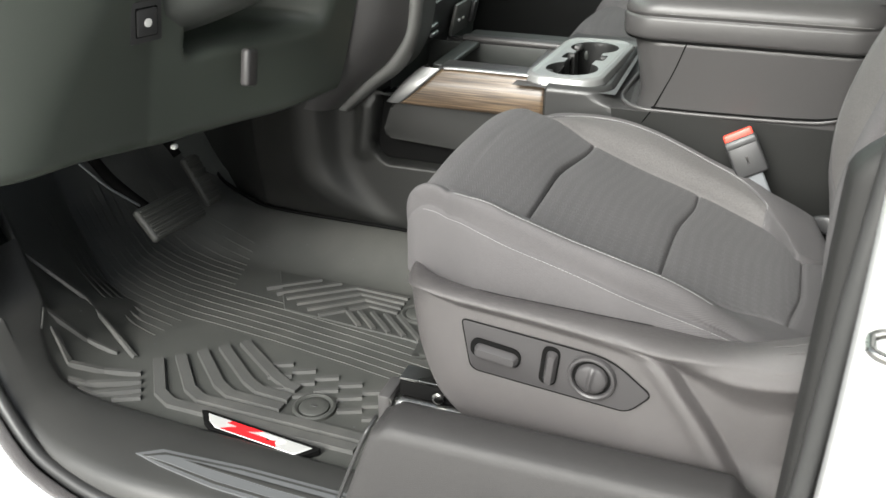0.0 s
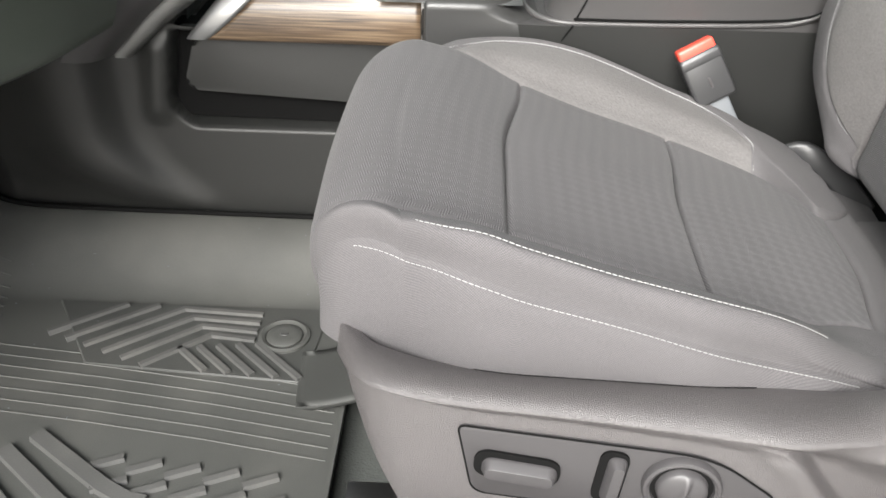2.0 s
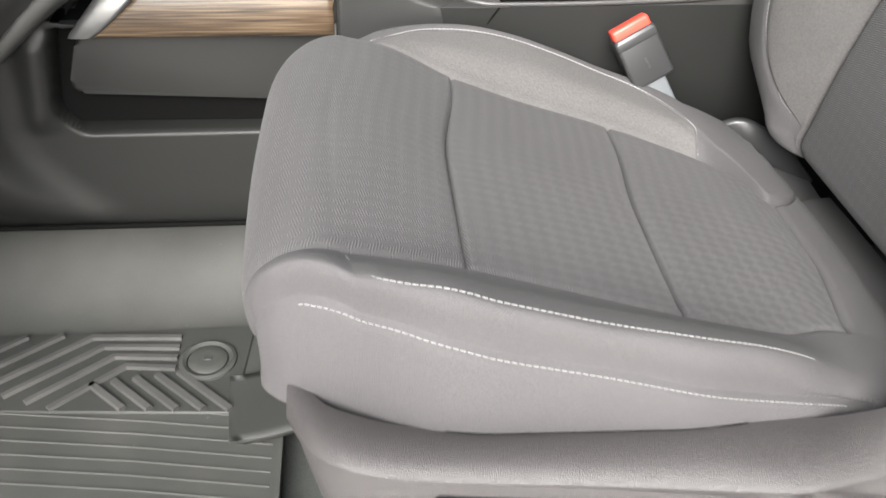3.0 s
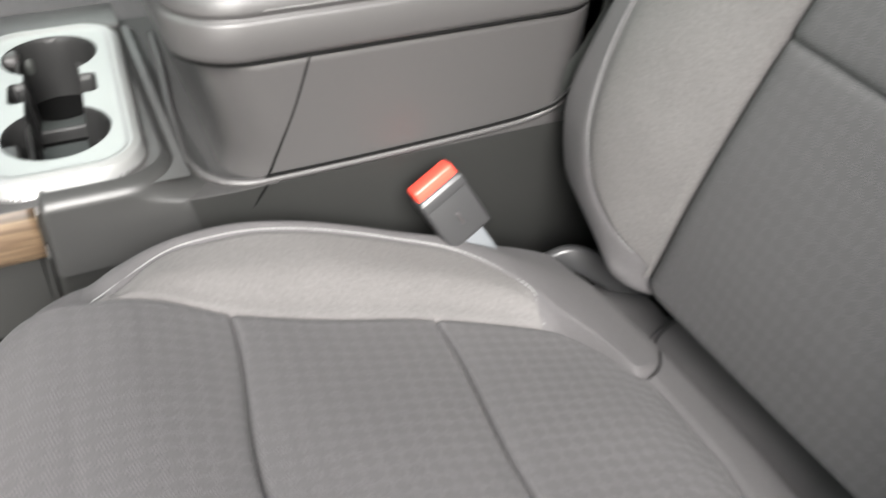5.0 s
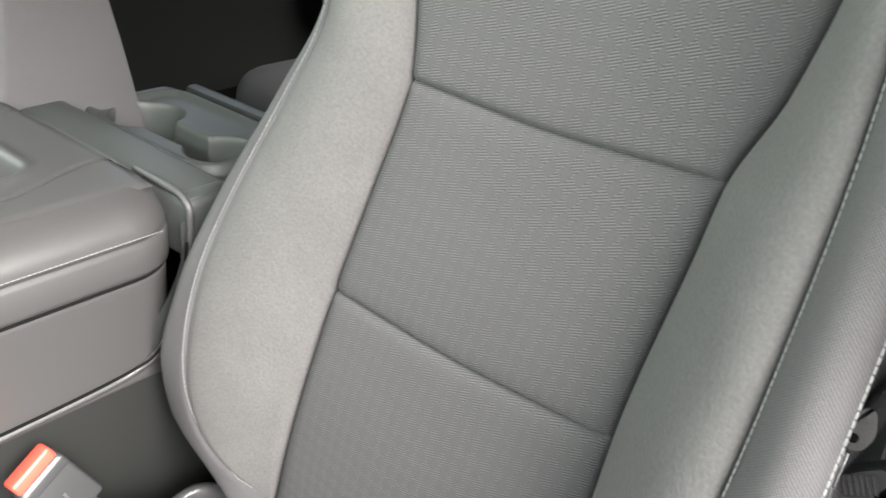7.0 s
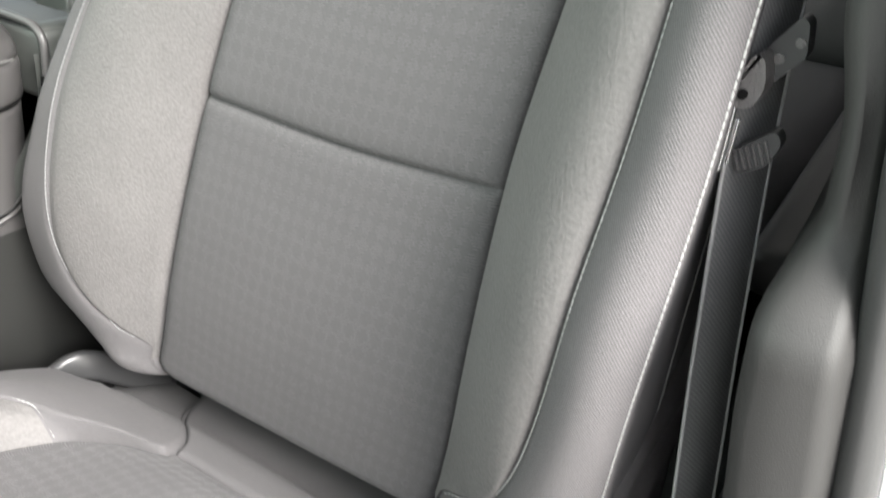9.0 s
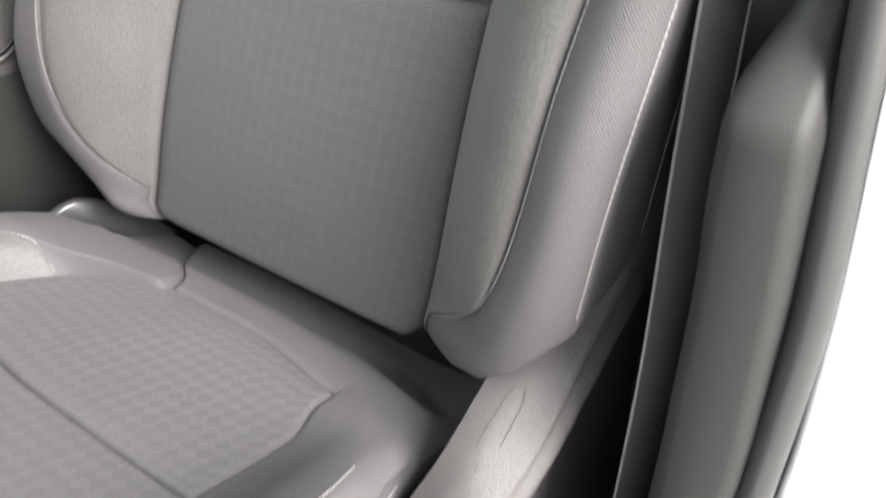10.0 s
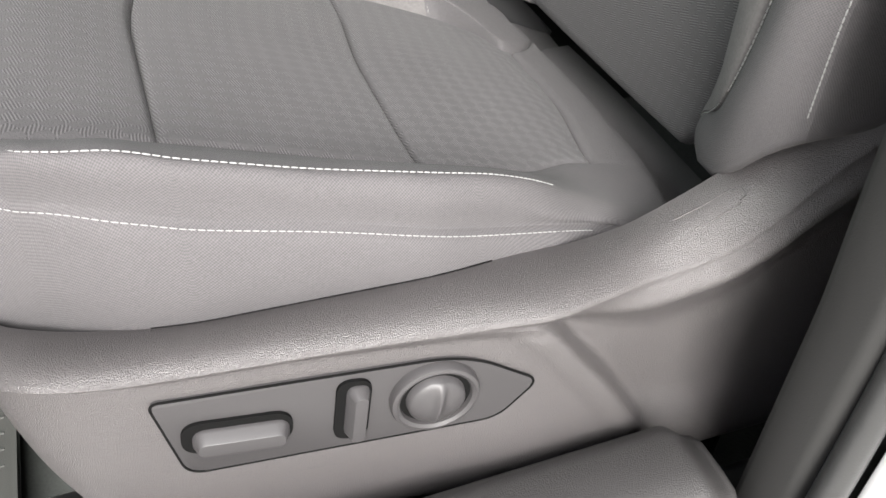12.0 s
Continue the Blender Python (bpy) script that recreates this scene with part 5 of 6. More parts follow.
for cx, cy in ((-0.490, 0.838), (-0.446, 1.112)):
    button = thing("mat_fastener", (cx, cy, 0.0), "round black mat fastener", "mat fastener", "mat fasteners")
    z0 = float(wing(cx, cy))
    under(part("collar", lathe([(0.030, z0 - 0.002), (0.0295, z0 + 0.005), (0.026, z0 + 0.0065), (0.022, z0 + 0.0045), (0.0215, z0)], 40, Matrix.Translation((cx, cy, 0))), RUBBER, None), button)
    under(part("cap", lathe([(0.0205, z0 - 0.001), (0.0205, z0 + 0.005), (0.019, z0 + 0.0062), (0.010, z0 + 0.0066)], 40, Matrix.Translation((cx, cy, 0))), RUBBER, None), button)
    under(part("recess", rounded((0.010, 0.006, 0.002), 0.001, 1, (cx, cy, z0 + 0.0062)), RUBBER_SEAL, None), button)

# lint on the mat
verts, faces = [], []
for k in range(34):
    x, y = random.uniform(-1.0, -0.38), random.uniform(0.76, 1.30)
    z = float(wing(x, y)) + 0.0062
    a, b, h = random.uniform(0.0004, 0.0012), random.uniform(0.0004, 0.0016), random.uniform(0, 3.1)
    c, q = math.cos(h), math.sin(h)
    n = len(verts)
    for u_, v_, w_ in ((-a, -b, 0), (a, -b, 0), (a, b, 0), (-a, b, 0), (0, 0, 0.0006)):
        verts.append((x + u_ * c - v_ * q, y + u_ * q + v_ * c, z + w_ - 0.004))
    faces += [(n, n + 1, n + 4), (n + 1, n + 2, n + 4), (n + 2, n + 3, n + 4), (n + 3, n, n + 4)]
lint = bpy.data.meshes.new("lint")
lint.from_pydata(verts, [], faces)
tagged(link("lint", finish(lint, GREY)), "pale specks of lint on the rubber mat", "lint", kind="stuff")

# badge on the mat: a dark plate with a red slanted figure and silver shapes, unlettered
badge = thing("mat_badge", (-0.52, 0.77, 0.0), "silver and red metal badge in a black frame on the mat", "badge")
bx = Vector((0.176, -0.018, 0)).normalized()
by = Vector((0.018, 0.176, 0)).normalized()
BG = Matrix.Translation((-0.619, 0.762, 0.0125)) @ Matrix((bx, by, Vector((0, 0, 1)))).transposed().to_4x4()
under(part("frame_plate", prism([(-0.004, 0.010), (0.004, 0.013), (0.180, 0.013), (0.181, 0.009), (0.162, -0.015), (0.030, -0.016), (0.012, -0.006)], 0.008, 0.0006, 1, BG), BLACK, None, "black frame"), badge)
under(part("silver_field", prism([(0.010, 0.0075), (0.172, 0.0075), (0.158, -0.0125), (0.036, -0.0125), (0.020, -0.004)], 0.004, 0.0006, 1, BG @ Matrix.Translation((0, 0, 0.0012))), SILVER, None, "silver field"), badge)
for pts, mt_ in (([(0.050, 0.006), (0.098, 0.006), (0.090, 0.001), (0.076, -0.003), (0.124, -0.003), (0.130, -0.012), (0.044, -0.012), (0.056, -0.004), (0.064, 0.000), (0.046, 0.001)], RED_ENAMEL),
                 ([(0.098, 0.003), (0.122, 0.003), (0.116, -0.0055), (0.110, -0.0055), (0.113, 0.0005), (0.098, 0.0005)], PALE), ([(0.128, 0.003), (0.136, 0.003), (0.130, -0.006), (0.124, -0.006)], PALE)):
    under(part("enamel_shape", prism(pts, 0.002, 0, 1, BG @ Matrix.Translation((0, 0, 0.0022))), mt_, None), badge)
under(part("silver_tip", prism([(0.140, -0.0165), (0.170, -0.0145), (0.176, -0.0185), (0.172, -0.024), (0.140, -0.025)], 0.006, 0.0005, 1, BG @ Matrix.Translation((0, 0, 0.0005))), SILVER, None, "bright metal tip"), badge)

# sill with its scuff plate
sp = np.linspace(-1.0, 1.6, 120)
S = np.zeros((len(sp), 16, 3))
for i, x in enumerate(sp):
    bend = float(tab(x, (-1.0, 0.125), (-0.9, 0.085), (-0.8, 0.035), (-0.7, 0.008), (-0.6, 0.0), (1.6, 0.0)))
    rise = float(tab(x, (-1.0, 0.135), (-0.94, 0.100), (-0.888, 0.090), (-0.86, 0.052), (-0.81, 0.012), (-0.75, 0.002), (-0.65, 0.0), (1.6, 0.0)))
    inner = float(rim_y(max(x, -1.2))) + 0.01 if x < -0.36 else 0.74
    prof = [(inner, -0.02), (inner - 0.004, 0.012), (inner - 0.012, 0.017), (0.70 + 0.5 * bend, 0.020), (0.68 + 0.7 * bend, 0.022), (0.655 + bend, 0.022), (0.632 + bend, 0.021), (0.620 + bend, 0.018), (0.612 + bend, 0.010), (0.606 + bend, -0.004), (0.602 + bend, -0.02), (0.600 + bend, -0.03), (0.60 + bend, -0.04), (0.60 + bend, -0.05), (0.60 + bend, -0.06), (0.60 + bend, -0.08)]
    S[i] = [(x, y, z + rise) for y, z in prof]
tagged(sheet("sill_trim", S, SILL), "black plastic door sill trim", "door sill", kind="structure")
scuff = thing("scuff_plate", (-0.4, 0.66, 0.02), "brushed metal door sill scuff plate with dark inlay lines", "scuff plate")
for name, ofs, z, mat in (("border", 0.0, 0.0235, BRUSHED), ("dark_line", 0.005, 0.0243, SILL), ("field", 0.009, 0.0250, BRUSHED), ("inlay", 0.0165, 0.0258, SILL)):
    a = ofs
    line = [(-0.640 + 1.9 * a, 0.660 - 0.2 * a), (-0.612 + 1.2 * a, 0.678 - a), (-0.50, 0.684 - a), (0.02 - a, 0.684 - a), (0.02 - a, 0.638 + a), (-0.36, 0.636 + a), (-0.52, 0.640 + a), (-0.60 + 1.2 * a, 0.651 + 0.6 * a)]
    if name == "inlay":
        line = [(-0.575, 0.668), (-0.55, 0.6685), (0.0, 0.664), (0.0, 0.658), (-0.45, 0.660), (-0.55, 0.665)]
    under(part(name, prism([(x, y) for x, y in line], 0.003, 0.0006, 1, Matrix.Translation((0, 0, z))), mat, None), scuff)

# seat track cover on the sill side
cover = thing("seat_track_cover", (-0.12, 0.66, 0.0), "dark grey plastic cover along the seat track", "seat trim")
cs = []
for t in np.concatenate([np.linspace(0, 0.12, 10)[:-1], np.linspace(0.12, 0.9, 24)[:-1], np.linspace(0.9, 1, 14)]):
    inset = 0.010 * (1 - float(step(0, 0.05, t))) + 0.016 * float(step(0.93, 1.0, t))
    prof = [(0.630, 0.0), (0.632, 0.06), (0.6345, 0.12), (0.637, 0.155), (0.6395, 0.164), (0.6455, 0.1690), (0.660, 0.1705), (0.684, 0.170), (0.697, 0.163), (0.703, 0.15), (0.706, 0.10), (0.708, 0.0)]
    row = []
    for y, z in prof:
        x0 = -0.368 + 0.33 * z
        zz = z - inset * (z > 0.05)
        row.append((x0 + (0.062 - x0) * t, y + (0.664 - y) * inset * 12 * 0.5, zz))
    cs.append(row)
cs = np.array(cs)
cs = np.concatenate([cs[:1].mean(1, keepdims=True).repeat(cs.shape[1], 1), cs, cs[-1:].mean(1, keepdims=True).repeat(cs.shape[1], 1)])
sheet("cover_shell", cs, COVER, cover)
# added black strip that draws the shade in the front gap
edge_line = smooth_path([(-0.371, 0.632, 0.004), (-0.352, 0.634, 0.06), (-0.333, 0.637, 0.115), (-0.318, 0.645, 0.156), (-0.315, 0.664, 0.162)], 30)
sheet("front_gap_shade", sweep(edge_line, ring(0.0024, n=8), up=(0, -1, 0)), RUBBER_SEAL, cover, "black strip for the dark gap at the front", wrap=True)

# ---- pedals ----
brake = thing("brake_pedal", (-0.86, 1.06, 0.10), "black ribbed rubber brake pedal on a steel arm", "brake pedal")
PT = Matrix.Rotation(radians(-8), 3, "Z") @ Matrix.Rotation(radians(48), 3, "Y")
pc = Vector((-0.860, 1.066, 0.134))
brake_pad = under(part("pad", rounded((0.060, 0.118, 0.016), 0.006, 3, pc, PT), RUBBER, None, "rubber pad"), brake)
for k in range(6):
    under(part("pad_rib", rounded((0.005, 0.108, 0.004), 0.0015, 1, pc + PT @ Vector((-0.023 + 0.0092 * k, 0, 0.0095)), PT), RUBBER, None), brake_pad)
tube("arm", [(-0.885, 1.06, 0.13), (-0.96, 1.045, 0.20), (-1.0, 1.03, 0.30), (-0.99, 1.02, 0.42)], 0.009, BLACK, brake, "dark steel pedal arm")
gas = thing("accelerator_pedal", (-0.93, 1.19, 0.1), "black ribbed accelerator pedal", "accelerator pedal")
GT = Matrix.Rotation(radians(-6), 3, "Z") @ Matrix.Rotation(radians(58), 3, "Y")
gc = Vector((-0.905, 1.218, 0.128))
gas_pad = under(part("pad", rounded((0.095, 0.038, 0.014), 0.006, 3, gc, GT), RUBBER, None, "rubber pad"), gas)
for k in range(8):
    under(part("pad_rib", rounded((0.004, 0.034, 0.003), 0.001, 1, gc + GT @ Vector((-0.038 + 0.0108 * k, 0, 0.008)), GT), RUBBER, None), gas_pad)
tube("arm", [(-0.93, 1.195, 0.18), (-0.98, 1.19, 0.26), (-1.0, 1.19, 0.40)], 0.008, BLACK, gas)
# thin grey tube in place of the highlight along the arm's edge
tube("arm_edge_glint", [(-0.93, 0.955, 0.26), (-0.90, 0.975, 0.215), (-0.885, 1.0, 0.185), (-0.88, 1.02, 0.165)], 0.0018, GREY, brake)

# ---- dash ----
dash = thing("dashboard", (-0.9, 1.2, 0.3), "dark grey soft plastic lower dashboard and knee bolster", "dashboard")
dy_ = np.linspace(0, 1, 110)
dw = np.linspace(0, 1, 50)
D = np.zeros((len(dy_), len(dw), 3))
for i, across in enumerate(dy_):
    y = 0.60 + across * 0.62
    z_low = float(tab(y, (0.60, 0.372), (0.653, 0.345), (0.80, 0.325), (0.95, 0.303), (1.1, 0.302), (1.22, 0.312), (1.4, 0.33)))
    for j, t in enumerate(dw):
        z = z_low + (0.80 - z_low) * t
        y = 0.60 + across * float(tab(t, (0, 0.60), (0.04, 0.605), (0.2, 0.612), (1, 0.615)))
        x = -0.750 + 0.10 * t + 0.035 * t * t
        turn = max(0.0, 0.775 + 0.62 * (z - 0.44) - y)
        x += -0.45 * (math.hypot(turn, 0.05) - 0.05) - 0.05 * (1 - min(1, t / 0.05)) ** 2
        x += -0.16 * float(step(0.945, 0.965, y)) * float(step(0.26, 0.32, t)) * (1 - float(step(1.10, 1.17, y)))
        x += float(tab(y, (0.9, 0.0), (1.05, 0.06), (1.16, 0.115), (1.3, 0.16), (1.4, 0.17)))
        D[i, j] = (x, y, z)
under_edge = D[:, :1] + np.array([-0.22, 0, 0.02])
sheet("knee_bolster", np.concatenate([under_edge, D], 1), DASH, dash, "dark moulded knee bolster")
end_cap = np.stack([D[0] + np.array([-0.30, 0.02, 0.0]) * t for t in np.linspace(0, 1, 8)])
sheet("end_cap", end_cap, DASH, dash)
under(part("dash_top", rounded((0.62, 1.76, 0.08), 0.03, 3, (-0.98, 1.44, 0.83)), PLASTIC_SOFT, None), dash)
under(part("far_lower_dash", rounded((0.30, 0.70, 0.42), 0.05, 4, (-0.86, 1.98, 0.58)), PLASTIC_SOFT, None), dash)
tube("panel_seam", [(-0.742, 0.897, 0.50 + 0.03), (-0.7505, 0.893, 0.46), (-0.757, 0.885, 0.41), (-0.758, 0.86, 0.36)], 0.0012, BLACK, dash)
PB = Matrix.Translation((-0.703, 0.880, 0.495)) @ Matrix.Rotation(radians(-16), 4, "Z") @ Matrix.Rotation(radians(102), 4, "Y")
for name, w, dpt, mat in (("switch_bezel", 0.046, 0.004, PLASTIC_SMOOTH), ("switch_gap", 0.034, 0.006, BLACK), ("parking_brake_switch", 0.030, 0.010, PLASTIC_SMOOTH)):
    bm = rounded((w * 1.15, w, dpt), 0.003, 2)
    bmesh.ops.transform(bm, matrix=PB, verts=bm.verts[:])
    under(part(name, bm, mat, None), dash)
bm = lathe([(0.0055, 0.0), (0.0055, 0.0056), (0.003, 0.006)], 20, PB)
under(part("switch_symbol", bm, PALE, None, "pale round switch symbol"), dash)
under(part("bolster_pin", rounded((0.008, 0.010, 0.008), 0.003, 2, (-0.752, 0.962, 0.300)), PALE, None, "pale fastener"), dash)
# steering column with its tilt lever
column = thing("steering_column", (-0.72, 0.98, 0.5), "black plastic steering column shroud", "steering column")
tube("shroud", [(-0.86, 0.98, 0.47), (-0.70, 0.97, 0.52), (-0.56, 0.96, 0.58), (-0.45, 0.955, 0.63)], 0.062, PLASTIC_SOFT, column, ry=0.05)
under(part("tilt_lever", rounded((0.014, 0.026, 0.050), 0.005, 3, (-0.640, 0.998, 0.414), Matrix.Rotation(radians(-14), 3, "X")), VINYL, None, "grey tilt lever"), column)

# centre stack
stack = thing("centre_stack", (-0.72, 1.43, 0.4), "dark centre stack with sockets and a chrome-ringed knob", "centre stack")
sy = np.linspace(1.22, 1.66, 40)
sw = np.linspace(0, 1, 30)
K = np.zeros((40, 30, 3))
for i, y in enumerate(sy):
    for j, t in enumerate(sw):
        K[i, j] = (-0.575 + 0.05 * t, y + 0.10, 0.30 + 0.36 * t)
sheet("stack_face", K, PLASTIC_SOFT, stack)
edge_a = smooth_path([(-0.679, 1.22, 0.283), (-0.639, 1.22, 0.348), (-0.596, 1.22, 0.414), (-0.574, 1.22, 0.466), (-0.555, 1.22, 0.56)], 50)
edge_b = smooth_path([(-0.648, 1.27, 0.274), (-0.600, 1.27, 0.322), (-0.552, 1.27, 0.366), (-0.522, 1.27, 0.418), (-0.517, 1.27, 0.461), (-0.510, 1.27, 0.56)], 50)
flank = np.stack([edge_a * (1 - t) + edge_b * t + np.array([0.004 * math.sin(math.pi * t), -0.010 * math.sin(math.pi * t), 0]) for t in np.linspace(-0.15, 1, 14)], 1)
sheet("stack_flank", flank, VINYL, stack, "soft grey flank of the centre stack")
edge_c = smooth_path([(-0.637, 1.285, 0.268), (-0.584, 1.285, 0.314), (-0.533, 1.285, 0.356), (-0.508, 1.285, 0.410), (-0.500, 1.285, 0.462), (-0.494, 1.285, 0.56)], 50)
band = np.stack([edge_b + np.array([0.0, 0.001, 0.0]), edge_b + np.array([0.003, -0.004, -0.002]), edge_c + np.array([0.003, -0.004, -0.002]), edge_c, edge_c + np.array([0, 0.06, 0])], 1)
sheet("bezel_strip", band, SATIN_GREY, stack, "satin grey bezel strip")
NB = Matrix.Translation((-0.560, 1.315, 0.452)) @ Matrix.Rotation(radians(-28), 4, "Z") @ Matrix.Rotation(radians(88), 4, "Y")
under(part("knob_ring", lathe([(0.019, 0), (0.019, 0.012), (0.017, 0.014), (0.0145, 0.014), (0.0135, 0.010)], 36, NB), CHROME, None, "chrome knob ring"), stack)
under(part("knob_face", lathe([(0.0135, 0), (0.0135, 0.011), (0.006, 0.012)], 30, NB), PALE, None, "pale knob face"), stack)
sock = Matrix.Rotation(radians(12), 3, "Y")
under(part("socket_panel", rounded((0.02, 0.20, 0.075), 0.006, 2, (-0.56, 1.52, 0.385), sock), PLASTIC_SMOOTH, None), stack)
under(part("socket_door", rounded((0.008, 0.095, 0.062), 0.004, 2, (-0.546, 1.600, 0.368), sock), SATIN_GREY, None, "grey socket cover"), stack)
under(part("socket_tab", rounded((0.012, 0.022, 0.042), 0.004, 2, (-0.538, 1.648, 0.370), sock), PLASTIC_SMOOTH, None), stack)
for k in (0, 1):
    under(part("socket_mark", rounded((0.003, 0.010, 0.006), 0.002, 1, (-0.5405, 1.575 + 0.022 * k, 0.366), sock), PALE, None), stack)
    under(part("usb_port", rounded((0.006, 0.034, 0.008), 0.002, 2, (-0.549, 1.462, 0.378 - 0.014 * k), sock), SATIN, None, "metal-rimmed socket"), stack)

# ---- pillar, seals, painted body ----
pz = np.linspace(-0.02, 1.2, 160)
def lean_in(z):
    return float(tab(z, (-0.3, 0.0), (0.30, 0.0), (0.40, 0.007), (0.50, 0.020), (0.60, 0.034), (0.75, 0.045), (1.3, 0.045)))


T = []
for z in pz:
    shelf = 1 - float(step(0.492, 0.540, z))
    yi_ = float(tab(z, (0.0, 0.661), (0.28, 0.662), (0.35, 0.666), (0.415, 0.670), (0.47, 0.676), (0.503, 0.6775), (0.520, 0.674), (0.540, 0.6685), (0.57, 0.670), (0.62, 0.682), (0.8, 0.700), (1.2, 0.70)))
    xf_ = 0.074 + 0.034 * (1 - shelf) + 0.06 * max(0, z - 0.55)
    yr_ = 0.622 + lean_in(z)
    w_ = yi_ - yr_
    T.append([(0.42, yi_ + 0.02, z), (0.20, yi_ + 0.006 * shelf, z), (xf_ + 0.040, yi_ + 0.001, z), (xf_ + 0.014, yi_ + 0.0005, z), (xf_ + 0.006, yi_ - 0.001, z), (xf_ + 0.002, yi_ - 0.004, z), (xf_, yi_ - 0.009, z), (xf_ + 0.001, yi_ - 0.5 * w_, z), (xf_ + 0.002, yi_ - 0.80 * w_, z), (xf_ + 0.004, yi_ - 0.93 * w_, z), (xf_ + 0.010, yr_, z), (xf_ + 0.024, yr_ - 0.006, z), (0.42, 0.60, z)])
tagged(sheet("pillar_trim", np.array(T), TRIM), "dark grey plastic door pillar trim", "pillar trim", kind="structure")
seal_path = smooth_path([(0.132, 0.657, 1.15), (0.112, 0.657, 0.80), (0.106, 0.646, 0.60), (0.098, 0.632, 0.50), (0.092, 0.619, 0.40), (0.088, 0.613, 0.25), (0.07, 0.606, 0.08), (0.03, 0.603, 0.0), (-0.05, 0.602, -0.012), (-0.4, 0.602, -0.012), (-0.62, 0.604, -0.010), (-0.74, 0.622, 0.004), (-0.83, 0.655, 0.045), (-0.92, 0.700, 0.14), (-0.985, 0.722, 0.28), (-1.0, 0.72, 0.6)], 160)
tagged(sheet("door_seal", sweep(seal_path, ring(0.009, n=12)), RUBBER_SEAL, wrap=True), "black rubber door opening seal", "door seal", kind="structure")
seal_low = seal_path[seal_path[:, 2] < 0.10][:90]
seal2 = seal_low + np.array([0.0, -0.022, 0.0]) + 0.0
tagged(sheet("outer_seal_strip", sweep(seal2, flat_section(0.016, 0.006, 0.0025)), PLASTIC, wrap=True), "grey plastic seal flange", "door seal", kind="structure")
J = []
for z in np.linspace(-0.25, 1.3, 60):
    lean = 0.10 * max(0, z - 0.5) + 0.05 * max(0, -z)
    li = lean_in(z)
    J.append([(0.50, 0.608, z), (0.102 + lean, 0.606 + li, z), (0.096 + lean, 0.602 + li, z), (0.100 + lean, 0.592 + li, z), (0.112 + lean, 0.560 + 0.5 * li, z), (0.118 + lean, 0.535, z), (0.126 + lean, 0.520, z), (0.136 + lean, 0.510, z), (0.150 + lean, 0.500, z), (0.158 + lean, 0.480, z), (0.165 + lean, 0.462, z), (0.18 + lean, 0.456, z), (0.50, 0.45, z)])
tagged(sheet("pillar_body", np.array(J), PAINT), "white painted steel door pillar", "pillar", kind="structure")
R_ = []
for x in np.linspace(-1.15, 1.7, 60):
    bend = float(tab(x, (-1.15, 0.12), (-0.9, 0.075), (-0.8, 0.03), (-0.7, 0.006), (-0.6, 0.0), (1.7, 0.0)))
    rise = float(tab(x, (-1.15, 0.5), (-1.0, 0.28), (-0.9, 0.09), (-0.8, 0.03), (-0.7, 0.006), (-0.6, 0.0), (1.7, 0.0)))
    R_.append([(x, 0.60 + bend, -0.06 + rise), (x, 0.598 + bend, -0.020 + rise), (x, 0.590 + bend, -0.014 + rise), (x, 0.570 + bend, -0.014 + rise), (x, 0.55 + bend * 0.8, -0.022 + rise), (x, 0.535 + bend * 0.6, -0.05 + rise), (x, 0.52 + bend * 0.4, -0.09 + rise), (x, 0.50, -0.12), (x, 0.475, -0.14), (x, 0.462, -0.17), (x, 0.46, -0.24), (x, 0.48, -0.30)])
tagged(sheet("rocker_panel", np.array(R_), PAINT), "white painted rocker panel", "rocker panel", kind="structure")
striker = thing("door_striker", (0.13, 0.52, 0.45), "bright steel door striker loop", "door striker")
tube("loop", [(0.135, 0.540, 0.432), (0.102, 0.534, 0.432), (0.094, 0.528, 0.430), (0.094, 0.521, 0.427), (0.102, 0.515, 0.425), (0.135, 0.510, 0.423)], 0.0034, METAL, striker)
under(part("plate", rounded((0.004, 0.045, 0.04), 0.002, 2, (0.119, 0.527, 0.427), Matrix.Rotation(radians(15), 3, "Z")), METAL, None), striker)

# ---- belt ----
belt = thing("seat_belt", (0.17, 0.71, 0.0), "black seat belt webbing hanging beside the door pillar", "seat belt")
bp = smooth_path([(0.205, 0.722, 0.95), (0.180, 0.718, 0.70), (0.168, 0.714, 0.58), (0.160, 0.704, 0.45), (0.152, 0.690, 0.30), (0.15, 0.682, 0.10)], 60)
bw = np.array([0.975, -0.22, 0.0]) * 0.0235
Wb = np.stack([bp - bw + [0, 0, 0], bp - bw * 0.9 + [0.0007, 0.0009, 0], bp + bw * 0.9 + [0.0007, 0.0009, 0], bp + bw, bp + bw * 0.9 - [0.0007, 0.0009, 0], bp - bw * 0.9 - [0.0007, 0.0009, 0]], 1)
sheet("webbing", Wb, WEBBING, belt, "black woven webbing", uv=lengths(Wb), wrap=True)
for side in (-1, 1):
    sheet("selvedge", sweep(bp + bw * side * 0.97 + np.array([0, -0.0006, 0]), ring(0.0011, n=8)), SELVEDGE, belt, "pale woven edge", wrap=True)
tongue = thing("belt_latch_plate", (0.15, 0.71, 0.55), "steel belt latch plate in a black plastic grip", "belt latch")


def upright(x, depth, outline, r=0.0015):
    """A plate with a (y, z) outline that faces forward at x."""
    m = Matrix(((0, 0, -1, x), (-1, 0, 0, 0), (0, 1, 0, 0), (0, 0, 0, 1)))
    return prism([(-y, z) for y, z in outline], depth, r, 3, m)


